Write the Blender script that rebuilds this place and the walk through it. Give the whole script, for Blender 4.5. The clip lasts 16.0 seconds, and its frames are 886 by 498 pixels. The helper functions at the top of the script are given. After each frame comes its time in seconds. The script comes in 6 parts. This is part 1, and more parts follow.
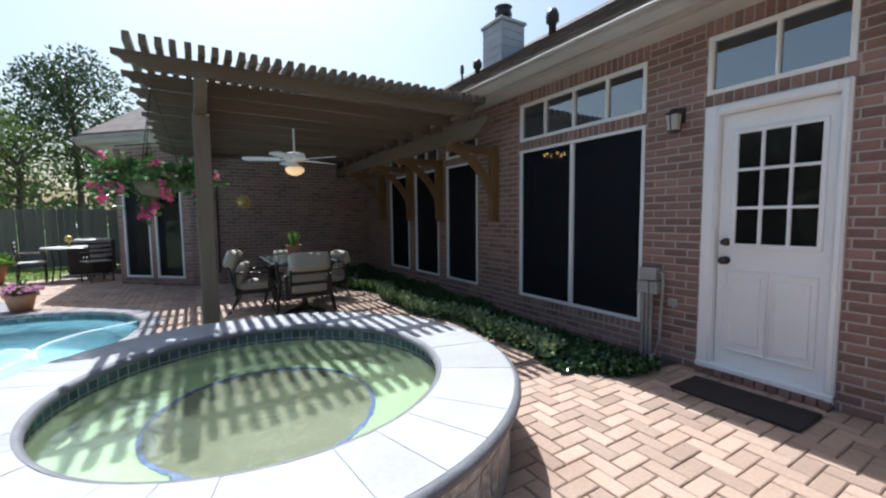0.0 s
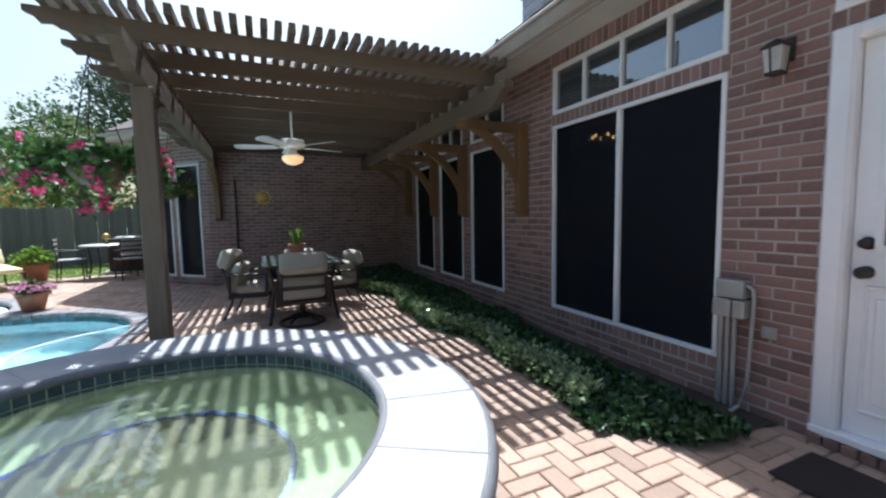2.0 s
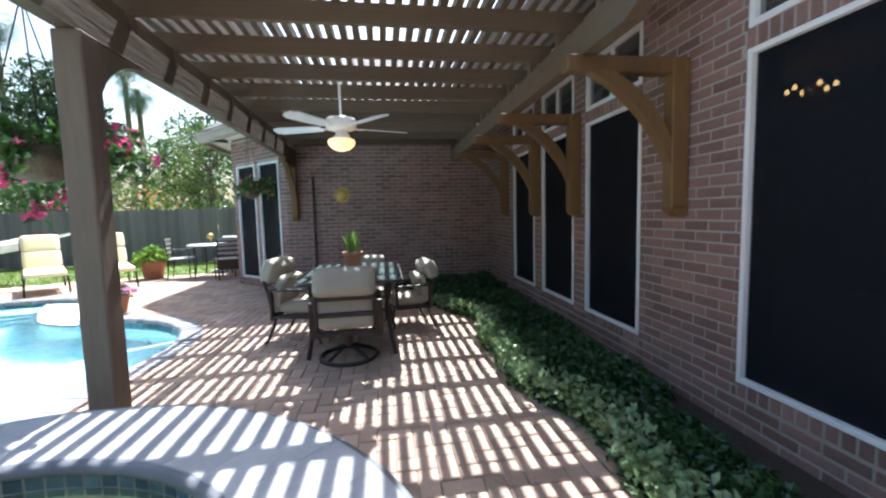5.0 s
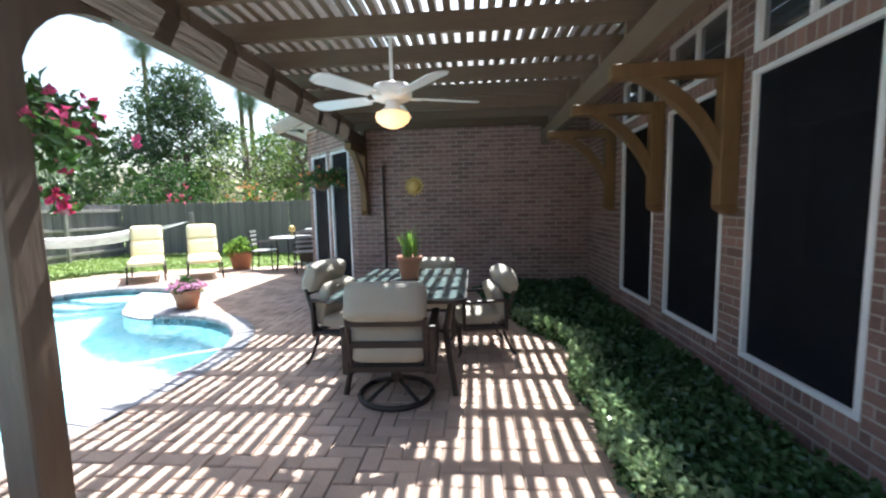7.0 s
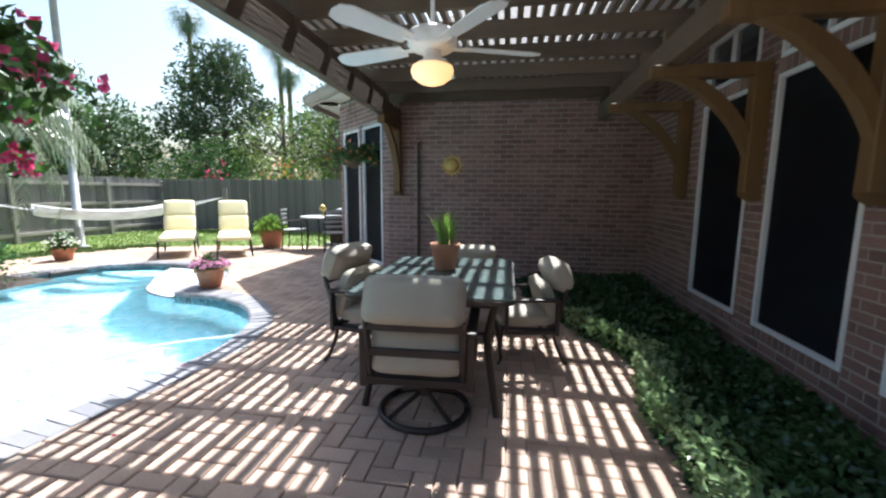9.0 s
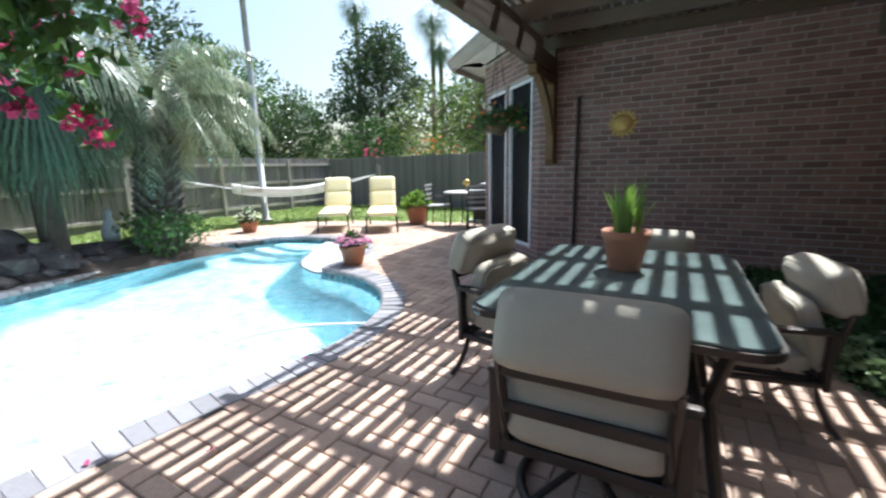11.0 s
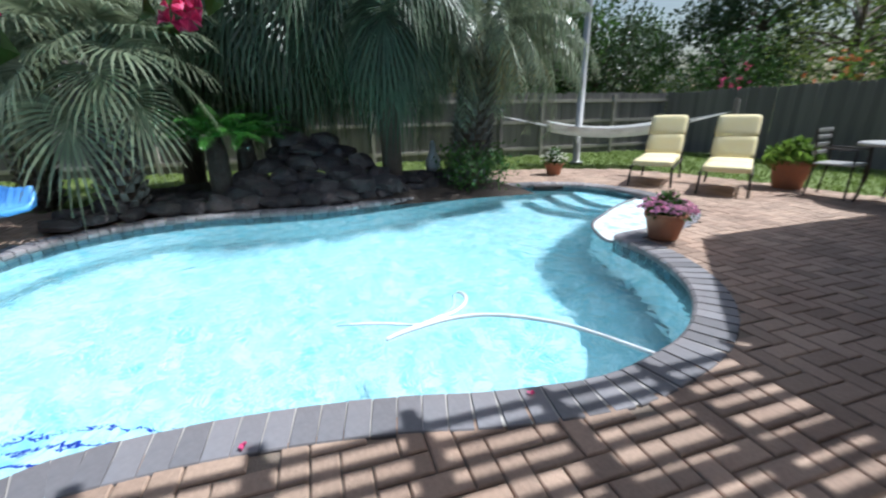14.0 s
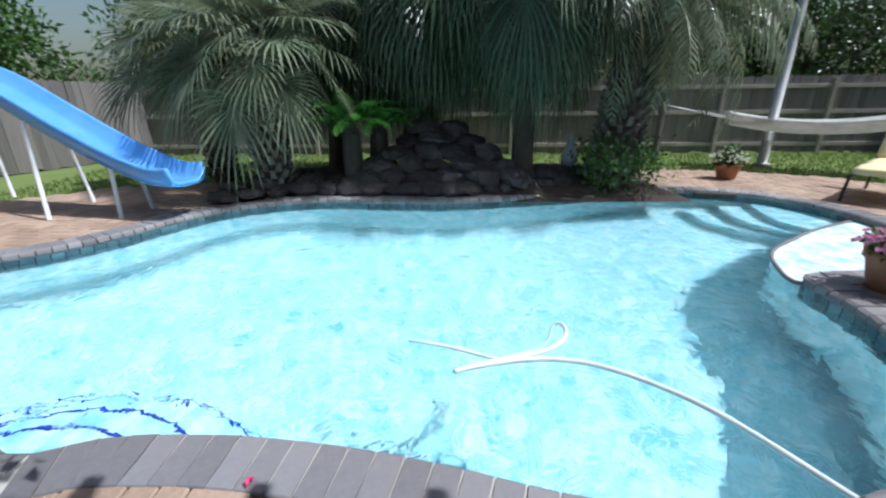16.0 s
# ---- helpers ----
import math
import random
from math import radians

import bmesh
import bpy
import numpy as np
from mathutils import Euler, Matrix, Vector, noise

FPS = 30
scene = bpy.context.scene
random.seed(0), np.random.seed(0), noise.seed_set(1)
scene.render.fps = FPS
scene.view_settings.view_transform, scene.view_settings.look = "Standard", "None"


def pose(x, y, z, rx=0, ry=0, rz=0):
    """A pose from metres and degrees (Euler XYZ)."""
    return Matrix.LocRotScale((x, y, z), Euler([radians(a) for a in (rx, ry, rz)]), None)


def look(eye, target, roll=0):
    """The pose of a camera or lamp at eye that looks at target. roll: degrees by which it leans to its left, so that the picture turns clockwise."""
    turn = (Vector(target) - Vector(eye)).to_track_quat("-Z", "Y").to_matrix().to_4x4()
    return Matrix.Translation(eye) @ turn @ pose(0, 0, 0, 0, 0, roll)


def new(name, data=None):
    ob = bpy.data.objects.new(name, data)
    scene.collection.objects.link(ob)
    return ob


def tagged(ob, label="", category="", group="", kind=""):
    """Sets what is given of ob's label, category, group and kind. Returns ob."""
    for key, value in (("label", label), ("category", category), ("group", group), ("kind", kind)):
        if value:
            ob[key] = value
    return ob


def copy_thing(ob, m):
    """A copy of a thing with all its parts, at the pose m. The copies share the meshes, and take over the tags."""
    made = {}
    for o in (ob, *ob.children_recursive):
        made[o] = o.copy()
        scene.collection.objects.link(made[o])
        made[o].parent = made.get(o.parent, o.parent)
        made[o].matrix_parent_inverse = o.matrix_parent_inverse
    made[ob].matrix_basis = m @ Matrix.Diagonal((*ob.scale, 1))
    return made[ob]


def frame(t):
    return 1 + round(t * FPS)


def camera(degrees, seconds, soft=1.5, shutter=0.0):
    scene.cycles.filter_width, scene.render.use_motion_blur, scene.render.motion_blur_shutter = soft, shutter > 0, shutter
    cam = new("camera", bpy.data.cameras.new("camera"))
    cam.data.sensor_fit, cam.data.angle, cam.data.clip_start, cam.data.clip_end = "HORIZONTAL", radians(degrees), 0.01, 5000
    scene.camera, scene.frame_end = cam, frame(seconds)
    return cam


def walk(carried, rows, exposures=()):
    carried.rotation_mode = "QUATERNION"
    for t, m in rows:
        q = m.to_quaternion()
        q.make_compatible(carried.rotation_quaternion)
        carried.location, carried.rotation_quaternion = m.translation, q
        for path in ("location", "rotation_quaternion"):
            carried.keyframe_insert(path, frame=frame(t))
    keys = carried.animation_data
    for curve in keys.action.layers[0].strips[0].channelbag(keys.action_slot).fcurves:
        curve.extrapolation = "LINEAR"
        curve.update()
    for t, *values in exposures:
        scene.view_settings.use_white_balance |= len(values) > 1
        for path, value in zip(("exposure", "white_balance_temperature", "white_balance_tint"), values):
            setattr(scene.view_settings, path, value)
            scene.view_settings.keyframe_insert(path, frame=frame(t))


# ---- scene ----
cam = camera(95.0, 16.0, soft=2.2, shutter=0.5)
PATH = [
    (0, (0.363, -0.267, 1.302), (1.401, 1.435, 1.147), -0.6),
    (0.5, (0.488, -0.189, 1.255), (1.525, 1.515, 1.107), -0.3),
    (1, (0.659, -0.005, 1.249), (1.688, 1.703, 1.093), -0.4),
    (1.5, (0.917, 0.171, 1.245), (1.874, 1.92, 1.083), -0.7),
    (2, (1.221, 0.321, 1.26), (2.024, 2.145, 1.094), -1.0),
    (2.5, (1.39, 0.53, 1.272), (2.093, 2.395, 1.109), -1.4),
    (3, (1.532, 0.754, 1.282), (2.15, 2.649, 1.121), -1.6),
    (3.5, (1.78, 0.948, 1.293), (2.232, 2.89, 1.139), -2.0),
    (4, (1.883, 1.2, 1.261), (2.267, 3.157, 1.115), -1.7),
    (6.5, (2.109, 2.4, 1.335), (2.085, 4.389, 1.125), -1.6),
    (7, (2.17, 2.67, 1.321), (2.015, 4.653, 1.118), -1.3),
    (7.5, (2.139, 2.897, 1.328), (1.946, 4.877, 1.123), -1.0),
    (8, (2.08, 3.042, 1.314), (1.883, 5.021, 1.103), -0.7),
    (8.2, (2.077, 3.045, 1.311), (1.876, 5.022, 1.08), -0.0),
    (10.3, (1.931, 3.743, 1.193), (1.23, 5.589, 0.871), -1.1),
    (10.5, (1.898, 3.819, 1.187), (1.116, 5.628, 0.85), -1.2),
    (11, (1.805, 3.985, 1.229), (0.831, 5.687, 0.837), -1.4),
    (11.5, (1.693, 4.116, 1.208), (0.514, 5.677, 0.791), -1.5),
    (12, (1.595, 4.34, 1.183), (0.2, 5.701, 0.732), -1.5),
    (12.5, (1.456, 4.48, 1.153), (-0.09, 5.653, 0.669), -1.0),
    (13, (1.26, 4.599, 1.169), (-0.383, 5.607, 0.635), -1.4),
    (13.5, (1.123, 4.738, 1.156), (-0.614, 5.544, 0.579), -1.2),
    (14, (1.032, 4.915, 1.155), (-0.782, 5.474, 0.524), -1.0),
    (14.5, (0.914, 4.993, 1.151), (-0.934, 5.362, 0.481), -0.7),
    (15, (0.779, 5.032, 1.131), (-1.084, 5.272, 0.445), 0.2),
    (15.5, (0.7, 5.131, 1.142), (-1.175, 5.188, 0.447), -0.5),
    (16, (0.63, 5.239, 1.162), (-1.249, 5.142, 0.485), -0.6),
]
walk(cam, [(t, look(eye, target, roll)) for t, eye, target, roll in PATH],
     [(0.0, 0.58, 5750, 8), (3.5, 1.12, 5600, 8), (6.5, 1.82, 5850, 8), (8.0, 1.45, 5850, 8), (11.0, 1.22, 5850, 8), (12.5, 0.66, 5800, 8), (14.0, 0.1, 5750, 8), (16.0, -0.12, 5750, 8)])

# ---- world, sun ----
SUN = Vector((0.07, 0.605, 1.0)).normalized()
world = bpy.data.worlds.new("sky")
scene.world = world
world.use_nodes = True
wn = world.node_tree
sky = wn.nodes.new("ShaderNodeTexSky")
sky.sky_type, sky.sun_disc = "NISHITA", False
sky.sun_elevation = math.asin(SUN.z)
sky.sun_rotation = math.atan2(SUN.x, SUN.y)
sky.air_density, sky.dust_density, sky.ozone_density = 1.5, 3.5, 1.0
bg = wn.nodes["Background"]
bg.inputs["Strength"].default_value = 0.1
wn.links.new(sky.outputs[0], bg.inputs["Color"])
sun_data = bpy.data.lights.new("sun", "SUN")
sun_data.energy, sun_data.angle, sun_data.color = 5.0, radians(0.55), (1.0, 0.97, 0.925)
sun = new("sun", sun_data)
sun.matrix_world = look(SUN * 30, (0, 0, 0))

# ---- materials ----
def mat(name, base=(0.5, 0.5, 0.5), rough=0.6, metal=0.0, var=0.12, scale=6.0, fine=60.0, bump=0.15, dist=0.01, second=None, mix2=0.5,
        isle=0.0, obj=0.0, spec=0.5, stretch=(1, 1, 1), trans=0.0, coord="Object", sub=0.0):
    """A surface with large stains, fine grain, relief, and change from piece to piece."""
    m = bpy.data.materials.new(name)
    m.use_nodes = True
    n, l = m.node_tree.nodes, m.node_tree.links
    p = n["Principled BSDF"]
    tc, mp = n.new("ShaderNodeTexCoord"), n.new("ShaderNodeMapping")
    mp.inputs["Scale"].default_value = stretch
    l.new(tc.outputs[coord], mp.inputs["Vector"])
    big, small = n.new("ShaderNodeTexNoise"), n.new("ShaderNodeTexNoise")
    big.inputs["Scale"].default_value, big.inputs["Detail"].default_value = scale, 5
    small.inputs["Scale"].default_value, small.inputs["Detail"].default_value = fine, 6
    l.new(mp.outputs[0], big.inputs["Vector"])
    l.new(mp.outputs[0], small.inputs["Vector"])
    mixc = n.new("ShaderNodeMix")
    mixc.data_type = "RGBA"
    two = second or tuple(c * 0.6 for c in base)
    mixc.inputs[6].default_value, mixc.inputs[7].default_value = (*base, 1), (*two, 1)
    ramp = n.new("ShaderNodeMapRange")
    ramp.inputs[1].default_value, ramp.inputs[2].default_value = 0.35, 0.68
    ramp.inputs[3].default_value, ramp.inputs[4].default_value = 0.0, mix2
    l.new(big.outputs["Fac"], ramp.inputs[0])
    l.new(ramp.outputs[0], mixc.inputs[0])
    hsv = n.new("ShaderNodeHueSaturation")
    l.new(mixc.outputs[2], hsv.inputs["Color"])
    val = n.new("ShaderNodeMath")
    val.operation = "MULTIPLY_ADD"
    l.new(small.outputs["Fac"], val.inputs[0])
    val.inputs[1].default_value, val.inputs[2].default_value = var * 2, 1 - var
    last = val.outputs[0]
    for amount, node, out in ((isle, "ShaderNodeNewGeometry", "Random Per Island"), (obj, "ShaderNodeObjectInfo", "Random")):
        if amount:
            src = n.new(node)
            add = n.new("ShaderNodeMath")
            add.operation = "MULTIPLY_ADD"
            l.new(src.outputs[out], add.inputs[0])
            add.inputs[1].default_value, add.inputs[2].default_value = amount * 2, -amount
            tot = n.new("ShaderNodeMath")
            tot.operation = "ADD"
            l.new(last, tot.inputs[0])
            l.new(add.outputs[0], tot.inputs[1])
            last = tot.outputs[0]
    l.new(last, hsv.inputs["Value"])
    l.new(hsv.outputs[0], p.inputs["Base Color"])
    rr = n.new("ShaderNodeMapRange")
    rr.inputs[3].default_value, rr.inputs[4].default_value = max(rough - 0.12, 0.02), min(rough + 0.12, 1)
    l.new(small.outputs["Fac"], rr.inputs[0])
    l.new(rr.outputs[0], p.inputs["Roughness"])
    p.inputs["Metallic"].default_value = metal
    p.inputs["Specular IOR Level"].default_value = spec
    if trans:
        tr, ms = n.new("ShaderNodeBsdfTranslucent"), n.new("ShaderNodeMixShader")
        l.new(hsv.outputs[0], tr.inputs["Color"])
        ms.inputs[0].default_value = trans
        l.new(p.outputs[0], ms.inputs[1])
        l.new(tr.outputs[0], ms.inputs[2])
        l.new(ms.outputs[0], n["Material Output"].inputs["Surface"])
    if bump:
        b = n.new("ShaderNodeBump")
        b.inputs["Strength"].default_value, b.inputs["Distance"].default_value = bump, dist
        l.new(small.outputs["Fac"], b.inputs["Height"])
        l.new(b.outputs[0], p.inputs["Normal"])
    return m


BRICK = mat("brick_clay", (0.262, 0.155, 0.13), 0.85, var=0.3, scale=3, fine=45, bump=0.5, second=(0.165, 0.105, 0.095), mix2=0.7, isle=0.28, obj=0.28)
MORTAR = mat("mortar", (0.43, 0.375, 0.33), 0.95, var=0.2, scale=2, fine=80, bump=0.4)
PAVER = mat("paver_clay", (0.475, 0.34, 0.255), 0.72, var=0.22, scale=1.2, fine=50, bump=0.4, second=(0.36, 0.235, 0.17), mix2=0.7, isle=0.2, obj=0.2)
SAND = mat("joint_sand", (0.27, 0.215, 0.17), 0.95, var=0.3, fine=90, bump=0.4)
STONE = mat("blue_flagstone", (0.41, 0.405, 0.40), 0.7, var=0.14, scale=2.2, fine=40, bump=0.25, second=(0.33, 0.32, 0.33), mix2=0.8, isle=0.1, obj=0.1)
COPING = mat("slate_coping", (0.245, 0.245, 0.265), 0.6, var=0.15, scale=1.4, fine=40, bump=0.25, second=(0.30, 0.21, 0.17), mix2=0.55, isle=0.25, obj=0.25)
NOSING = mat("dark_stone_nosing", (0.17, 0.17, 0.18), 0.6, var=0.2, scale=6, fine=40, bump=0.3, second=(0.11, 0.11, 0.12), mix2=0.7)
GROUT = mat("pale_grout", (0.55, 0.52, 0.48), 0.9, var=0.15, fine=80, bump=0.2)
CEDAR = mat("weathered_cedar", (0.145, 0.102, 0.064), 0.75, var=0.3, scale=3, fine=22, bump=0.35, second=(0.112, 0.085, 0.056), mix2=0.8, obj=0.12, stretch=(1, 1, 1))
CEDAR_X = mat("weathered_cedar_rafter", (0.145, 0.102, 0.064), 0.75, var=0.3, scale=3, fine=30, bump=0.35, second=(0.112, 0.085, 0.056), mix2=0.8, obj=0.12, stretch=(0.12, 1, 1))
CEDAR_Y = mat("weathered_cedar_beam", (0.145, 0.102, 0.064), 0.75, var=0.3, scale=3, fine=30, bump=0.35, second=(0.112, 0.085, 0.056), mix2=0.8, obj=0.12, stretch=(1, 0.12, 1))
CEDAR_Z = mat("weathered_cedar_post", (0.16, 0.115, 0.078), 0.75, var=0.3, scale=3, fine=30, bump=0.35, second=(0.16, 0.13, 0.10), mix2=0.8, obj=0.1, stretch=(1, 1, 0.12))
HONEY = mat("honey_stained_cedar", (0.185, 0.105, 0.038), 0.62, var=0.3, scale=4, fine=30, bump=0.3, second=(0.11, 0.066, 0.03), mix2=0.8, obj=0.1, stretch=(1, 1, 0.15))
WHITE = mat("white_paint", (0.85, 0.85, 0.86), 0.45, var=0.04, scale=2, fine=30, bump=0.05, second=(0.70, 0.70, 0.69), mix2=0.4)
TRIMW = mat("cream_trim_paint", (0.62, 0.60, 0.55), 0.55, var=0.06, scale=2, fine=30, bump=0.08)
GUTTER = mat("taupe_gutter_paint", (0.40, 0.35, 0.30), 0.5, var=0.08, scale=2, fine=30, bump=0.08)
SCREEN = mat("black_sun_screen", (0.010, 0.012, 0.018), 0.7, var=0.2, scale=1.5, fine=400, bump=0.05, spec=0.15)
SHINGLE = mat("asphalt_shingle", (0.135, 0.108, 0.088), 0.9, var=0.35, scale=4, fine=120, bump=0.5, second=(0.08, 0.068, 0.062), mix2=0.8, isle=0.4)
SIDING = mat("grey_siding", (0.48, 0.50, 0.53), 0.6, var=0.06, scale=2, fine=30, bump=0.1)
METAL = mat("dark_bronze_metal", (0.055, 0.045, 0.04), 0.45, metal=0.5, var=0.15, fine=60, bump=0.1)
GALV = mat("grey_galvanised", (0.42, 0.42, 0.41), 0.5, metal=0.4, var=0.12, scale=5, fine=60, bump=0.1)
# white plaster; the turquoise mottling paints rippling caustic light into the colour
CAUSTIC_PLASTER = mat("caustic_pool_plaster", (0.88, 0.87, 0.84), 0.8, var=0.42, scale=8, fine=15, bump=0.2, second=(0.33, 0.61, 0.67), mix2=1.0)
SPAPLASTER = mat("greenish_spa_plaster", (0.60, 0.62, 0.45), 0.8, var=0.12, scale=1.2, fine=14, bump=0.2, second=(0.47, 0.51, 0.36), mix2=0.8)
TILE = mat("glazed_blue_tile", (0.06, 0.10, 0.13), 0.2, var=0.25, scale=8, fine=25, bump=0.1, second=(0.10, 0.17, 0.17), mix2=0.8, isle=0.4)
COBALT = mat("cobalt_trim_tile", (0.04, 0.06, 0.42), 0.25, var=0.2, fine=40, bump=0.05)
GRASS = mat("lawn_soil", (0.145, 0.205, 0.055), 0.9, var=0.35, scale=1.5, fine=60, bump=0.6, dist=0.03, second=(0.21, 0.25, 0.08), mix2=0.6)
FENCE = mat("grey_cedar_fence", (0.19, 0.178, 0.172), 0.85, var=0.25, scale=2, fine=25, bump=0.35, second=(0.14, 0.125, 0.115), mix2=0.8, obj=0.22, stretch=(1, 1, 0.1))
# lighter version of the fence wood: sun on rails and posts painted into it
SUNLIT_WOOD = mat("sunlit_weathered_rail", (0.40, 0.365, 0.32), 0.85, var=0.25, scale=2, fine=25, bump=0.35, second=(0.27, 0.245, 0.22), mix2=0.8)
ROCK = mat("waterfall_rock", (0.045, 0.042, 0.044), 0.85, var=0.4, scale=3, fine=20, bump=0.9, dist=0.03, second=(0.17, 0.13, 0.115), mix2=0.4, obj=0.25)
SOIL = mat("bed_soil", (0.06, 0.045, 0.035), 0.95, var=0.3, fine=40, bump=0.8, dist=0.03)


def water(name, tint, deep, ripple=0.35, murk=0.0):
    """Clear water: a mirror that follows Fresnel over tinted, see-through water, rippled."""
    m = bpy.data.materials.new(name)
    m.use_nodes = True
    n, l = m.node_tree.nodes, m.node_tree.links
    n.remove(n["Principled BSDF"])
    tr, gl, mx, fr = (n.new(k) for k in ("ShaderNodeBsdfRefraction", "ShaderNodeBsdfGlossy", "ShaderNodeMixShader", "ShaderNodeFresnel"))
    tr.inputs[0].default_value = (*tint, 1)
    tr.inputs["Roughness"].default_value, tr.inputs["IOR"].default_value = 0.0, 1.33
    gl.inputs["Roughness"].default_value = 0.03
    fr.inputs[0].default_value = 1.33
    no, bu, tc = n.new("ShaderNodeTexNoise"), n.new("ShaderNodeBump"), n.new("ShaderNodeTexCoord")
    no.inputs["Scale"].default_value, no.inputs["Detail"].default_value, no.inputs["Distortion"].default_value = deep, 3, 0.6
    bu.inputs["Strength"].default_value, bu.inputs["Distance"].default_value = ripple, 0.024
    l.new(tc.outputs["Object"], no.inputs["Vector"])
    l.new(no.outputs["Fac"], bu.inputs["Height"])
    l.new(bu.outputs[0], gl.inputs["Normal"])
    l.new(bu.outputs[0], tr.inputs["Normal"])
    l.new(bu.outputs[0], fr.inputs["Normal"])
    l.new(fr.outputs[0], mx.inputs[0])
    cloud, mk = n.new("ShaderNodeBsdfDiffuse"), n.new("ShaderNodeMixShader")
    cloud.inputs[0].default_value = (0.30, 0.36, 0.24, 1)
    mk.inputs[0].default_value = murk
    l.new(tr.outputs[0], mk.inputs[1])
    l.new(cloud.outputs[0], mk.inputs[2])
    l.new(mk.outputs[0], mx.inputs[1])
    l.new(gl.outputs[0], mx.inputs[2])
    l.new(mx.outputs[0], n["Material Output"].inputs["Surface"])
    return m


WATER = water("pool_water", (0.56, 0.80, 0.885), 7.0, 0.85)
SPAWATER = water("spa_water", (0.66, 0.82, 0.70), 5.0, 0.3, murk=0.22)
SPAWATER.node_tree.nodes["Fresnel"].inputs[0].default_value = 1.75


# ---- mesh helpers ----
def link(name, bm, material, parent=None, label="", smooth=False):
    me = bpy.data.meshes.new(name)
    bm.normal_update()
    bm.to_mesh(me)
    bm.free()
    for k in (material if isinstance(material, (list, tuple)) else [material]):
        me.materials.append(k)
    if smooth:
        me.polygons.foreach_set("use_smooth", [True] * len(me.polygons))
    ob = new(name, me)
    if parent:
        ob.parent = parent
    if label:
        ob["label"] = label
    return ob


def part(name, bm, material, parent, label="", smooth=False):
    return link(name, bm, material, parent, label, smooth)


def empty(name, m, label, category, group="", kind=""):
    ob = new(name)
    ob.empty_display_size = 0.1
    ob.matrix_world = m
    return tagged(ob, label, category, group, kind)


def B():
    return bmesh.new()


def box(bm, x0, x1, y0, y1, z0, z1, bevel=0.0, m=None, seg=1):
    r = bmesh.ops.create_cube(bm, size=1.0)
    vs = r["verts"]
    for v in vs:
        v.co = Vector(((x0 + x1) / 2 + v.co.x * (x1 - x0), (y0 + y1) / 2 + v.co.y * (y1 - y0), (z0 + z1) / 2 + v.co.z * (z1 - z0)))
    if bevel:
        es = list({e for v in vs for e in v.link_edges})
        r = bmesh.ops.bevel(bm, geom=es, offset=bevel, segments=seg, affect="EDGES", profile=0.5)
        vs = list({v for f in r["faces"] for v in f.verts} | {v for v in vs if v.is_valid})
    if m:
        bmesh.ops.transform(bm, matrix=m, verts=vs)
    return bm


def lathe(bm, prof, n=24, m=None, close=False):
    """A turned shape from (radius, height) pairs."""
    rings = []
    for r, z in prof:
        rings.append([bm.verts.new((r * math.cos(2 * math.pi * k / n), r * math.sin(2 * math.pi * k / n), z)) for k in range(n)])
    for a, b in zip(rings, rings[1:]):
        for k in range(n):
            bm.faces.new((a[k], a[(k + 1) % n], b[(k + 1) % n], b[k]))
    if close:
        bm.faces.new(rings[0][::-1])
        bm.faces.new(rings[-1])
    if m:
        bmesh.ops.transform(bm, matrix=m, verts=[v for r in rings for v in r])
    return bm


def tube(bm, pts, r, n=8, cap=True, taper=None):
    """A round bar along points."""
    pts = [Vector(p) for p in pts]
    rings = []
    for i, p in enumerate(pts):
        d = (pts[min(i + 1, len(pts) - 1)] - pts[max(i - 1, 0)]).normalized()
        side = d.cross(Vector((0, 0, 1)) if abs(d.z) < 0.95 else Vector((1, 0, 0))).normalized()
        up = side.cross(d)
        rr = r if taper is None else r + (taper - r) * i / (len(pts) - 1)
        rings.append([bm.verts.new(p + (side * math.cos(2 * math.pi * k / n) + up * math.sin(2 * math.pi * k / n)) * rr) for k in range(n)])
    for a, b in zip(rings, rings[1:]):
        for k in range(n):
            bm.faces.new((a[k], a[(k + 1) % n], b[(k + 1) % n], b[k]))
    if cap:
        bm.faces.new(rings[0])
        bm.faces.new(rings[-1][::-1])
    return bm


def prism(bm, outline, axis, a, b, m=None):
    """An outline of (u, v) pairs drawn out along an axis from a to b: x: (u, v) is (y, z); y: (x, z); z: (x, y)."""
    def at(u, v, w):
        return {"x": (w, u, v), "y": (u, w, v), "z": (u, v, w)}[axis]
    lo = [bm.verts.new(at(u, v, a)) for u, v in outline]
    hi = [bm.verts.new(at(u, v, b)) for u, v in outline]
    k = len(outline)
    bm.faces.new(lo)
    bm.faces.new(hi[::-1])
    for i in range(k):
        bm.faces.new((lo[i], hi[i], hi[(i + 1) % k], lo[(i + 1) % k]))
    bmesh.ops.recalc_face_normals(bm, faces=bm.faces[:])
    if m:
        bmesh.ops.transform(bm, matrix=m, verts=lo + hi)
    return bm


def smooth_loop(pts, n=8):
    """A closed Catmull-Rom curve through plan points."""
    out, k = [], len(pts)
    for i in range(k):
        p0, p1, p2, p3 = (Vector(pts[(i + d) % k]) for d in (-1, 0, 1, 2))
        for s in range(n):
            t = s / n
            out.append(0.5 * ((2 * p1) + (p2 - p0) * t + (2 * p0 - 5 * p1 + 4 * p2 - p3) * t * t + (3 * p1 - p0 - 3 * p2 + p3) * t ** 3))
    return out


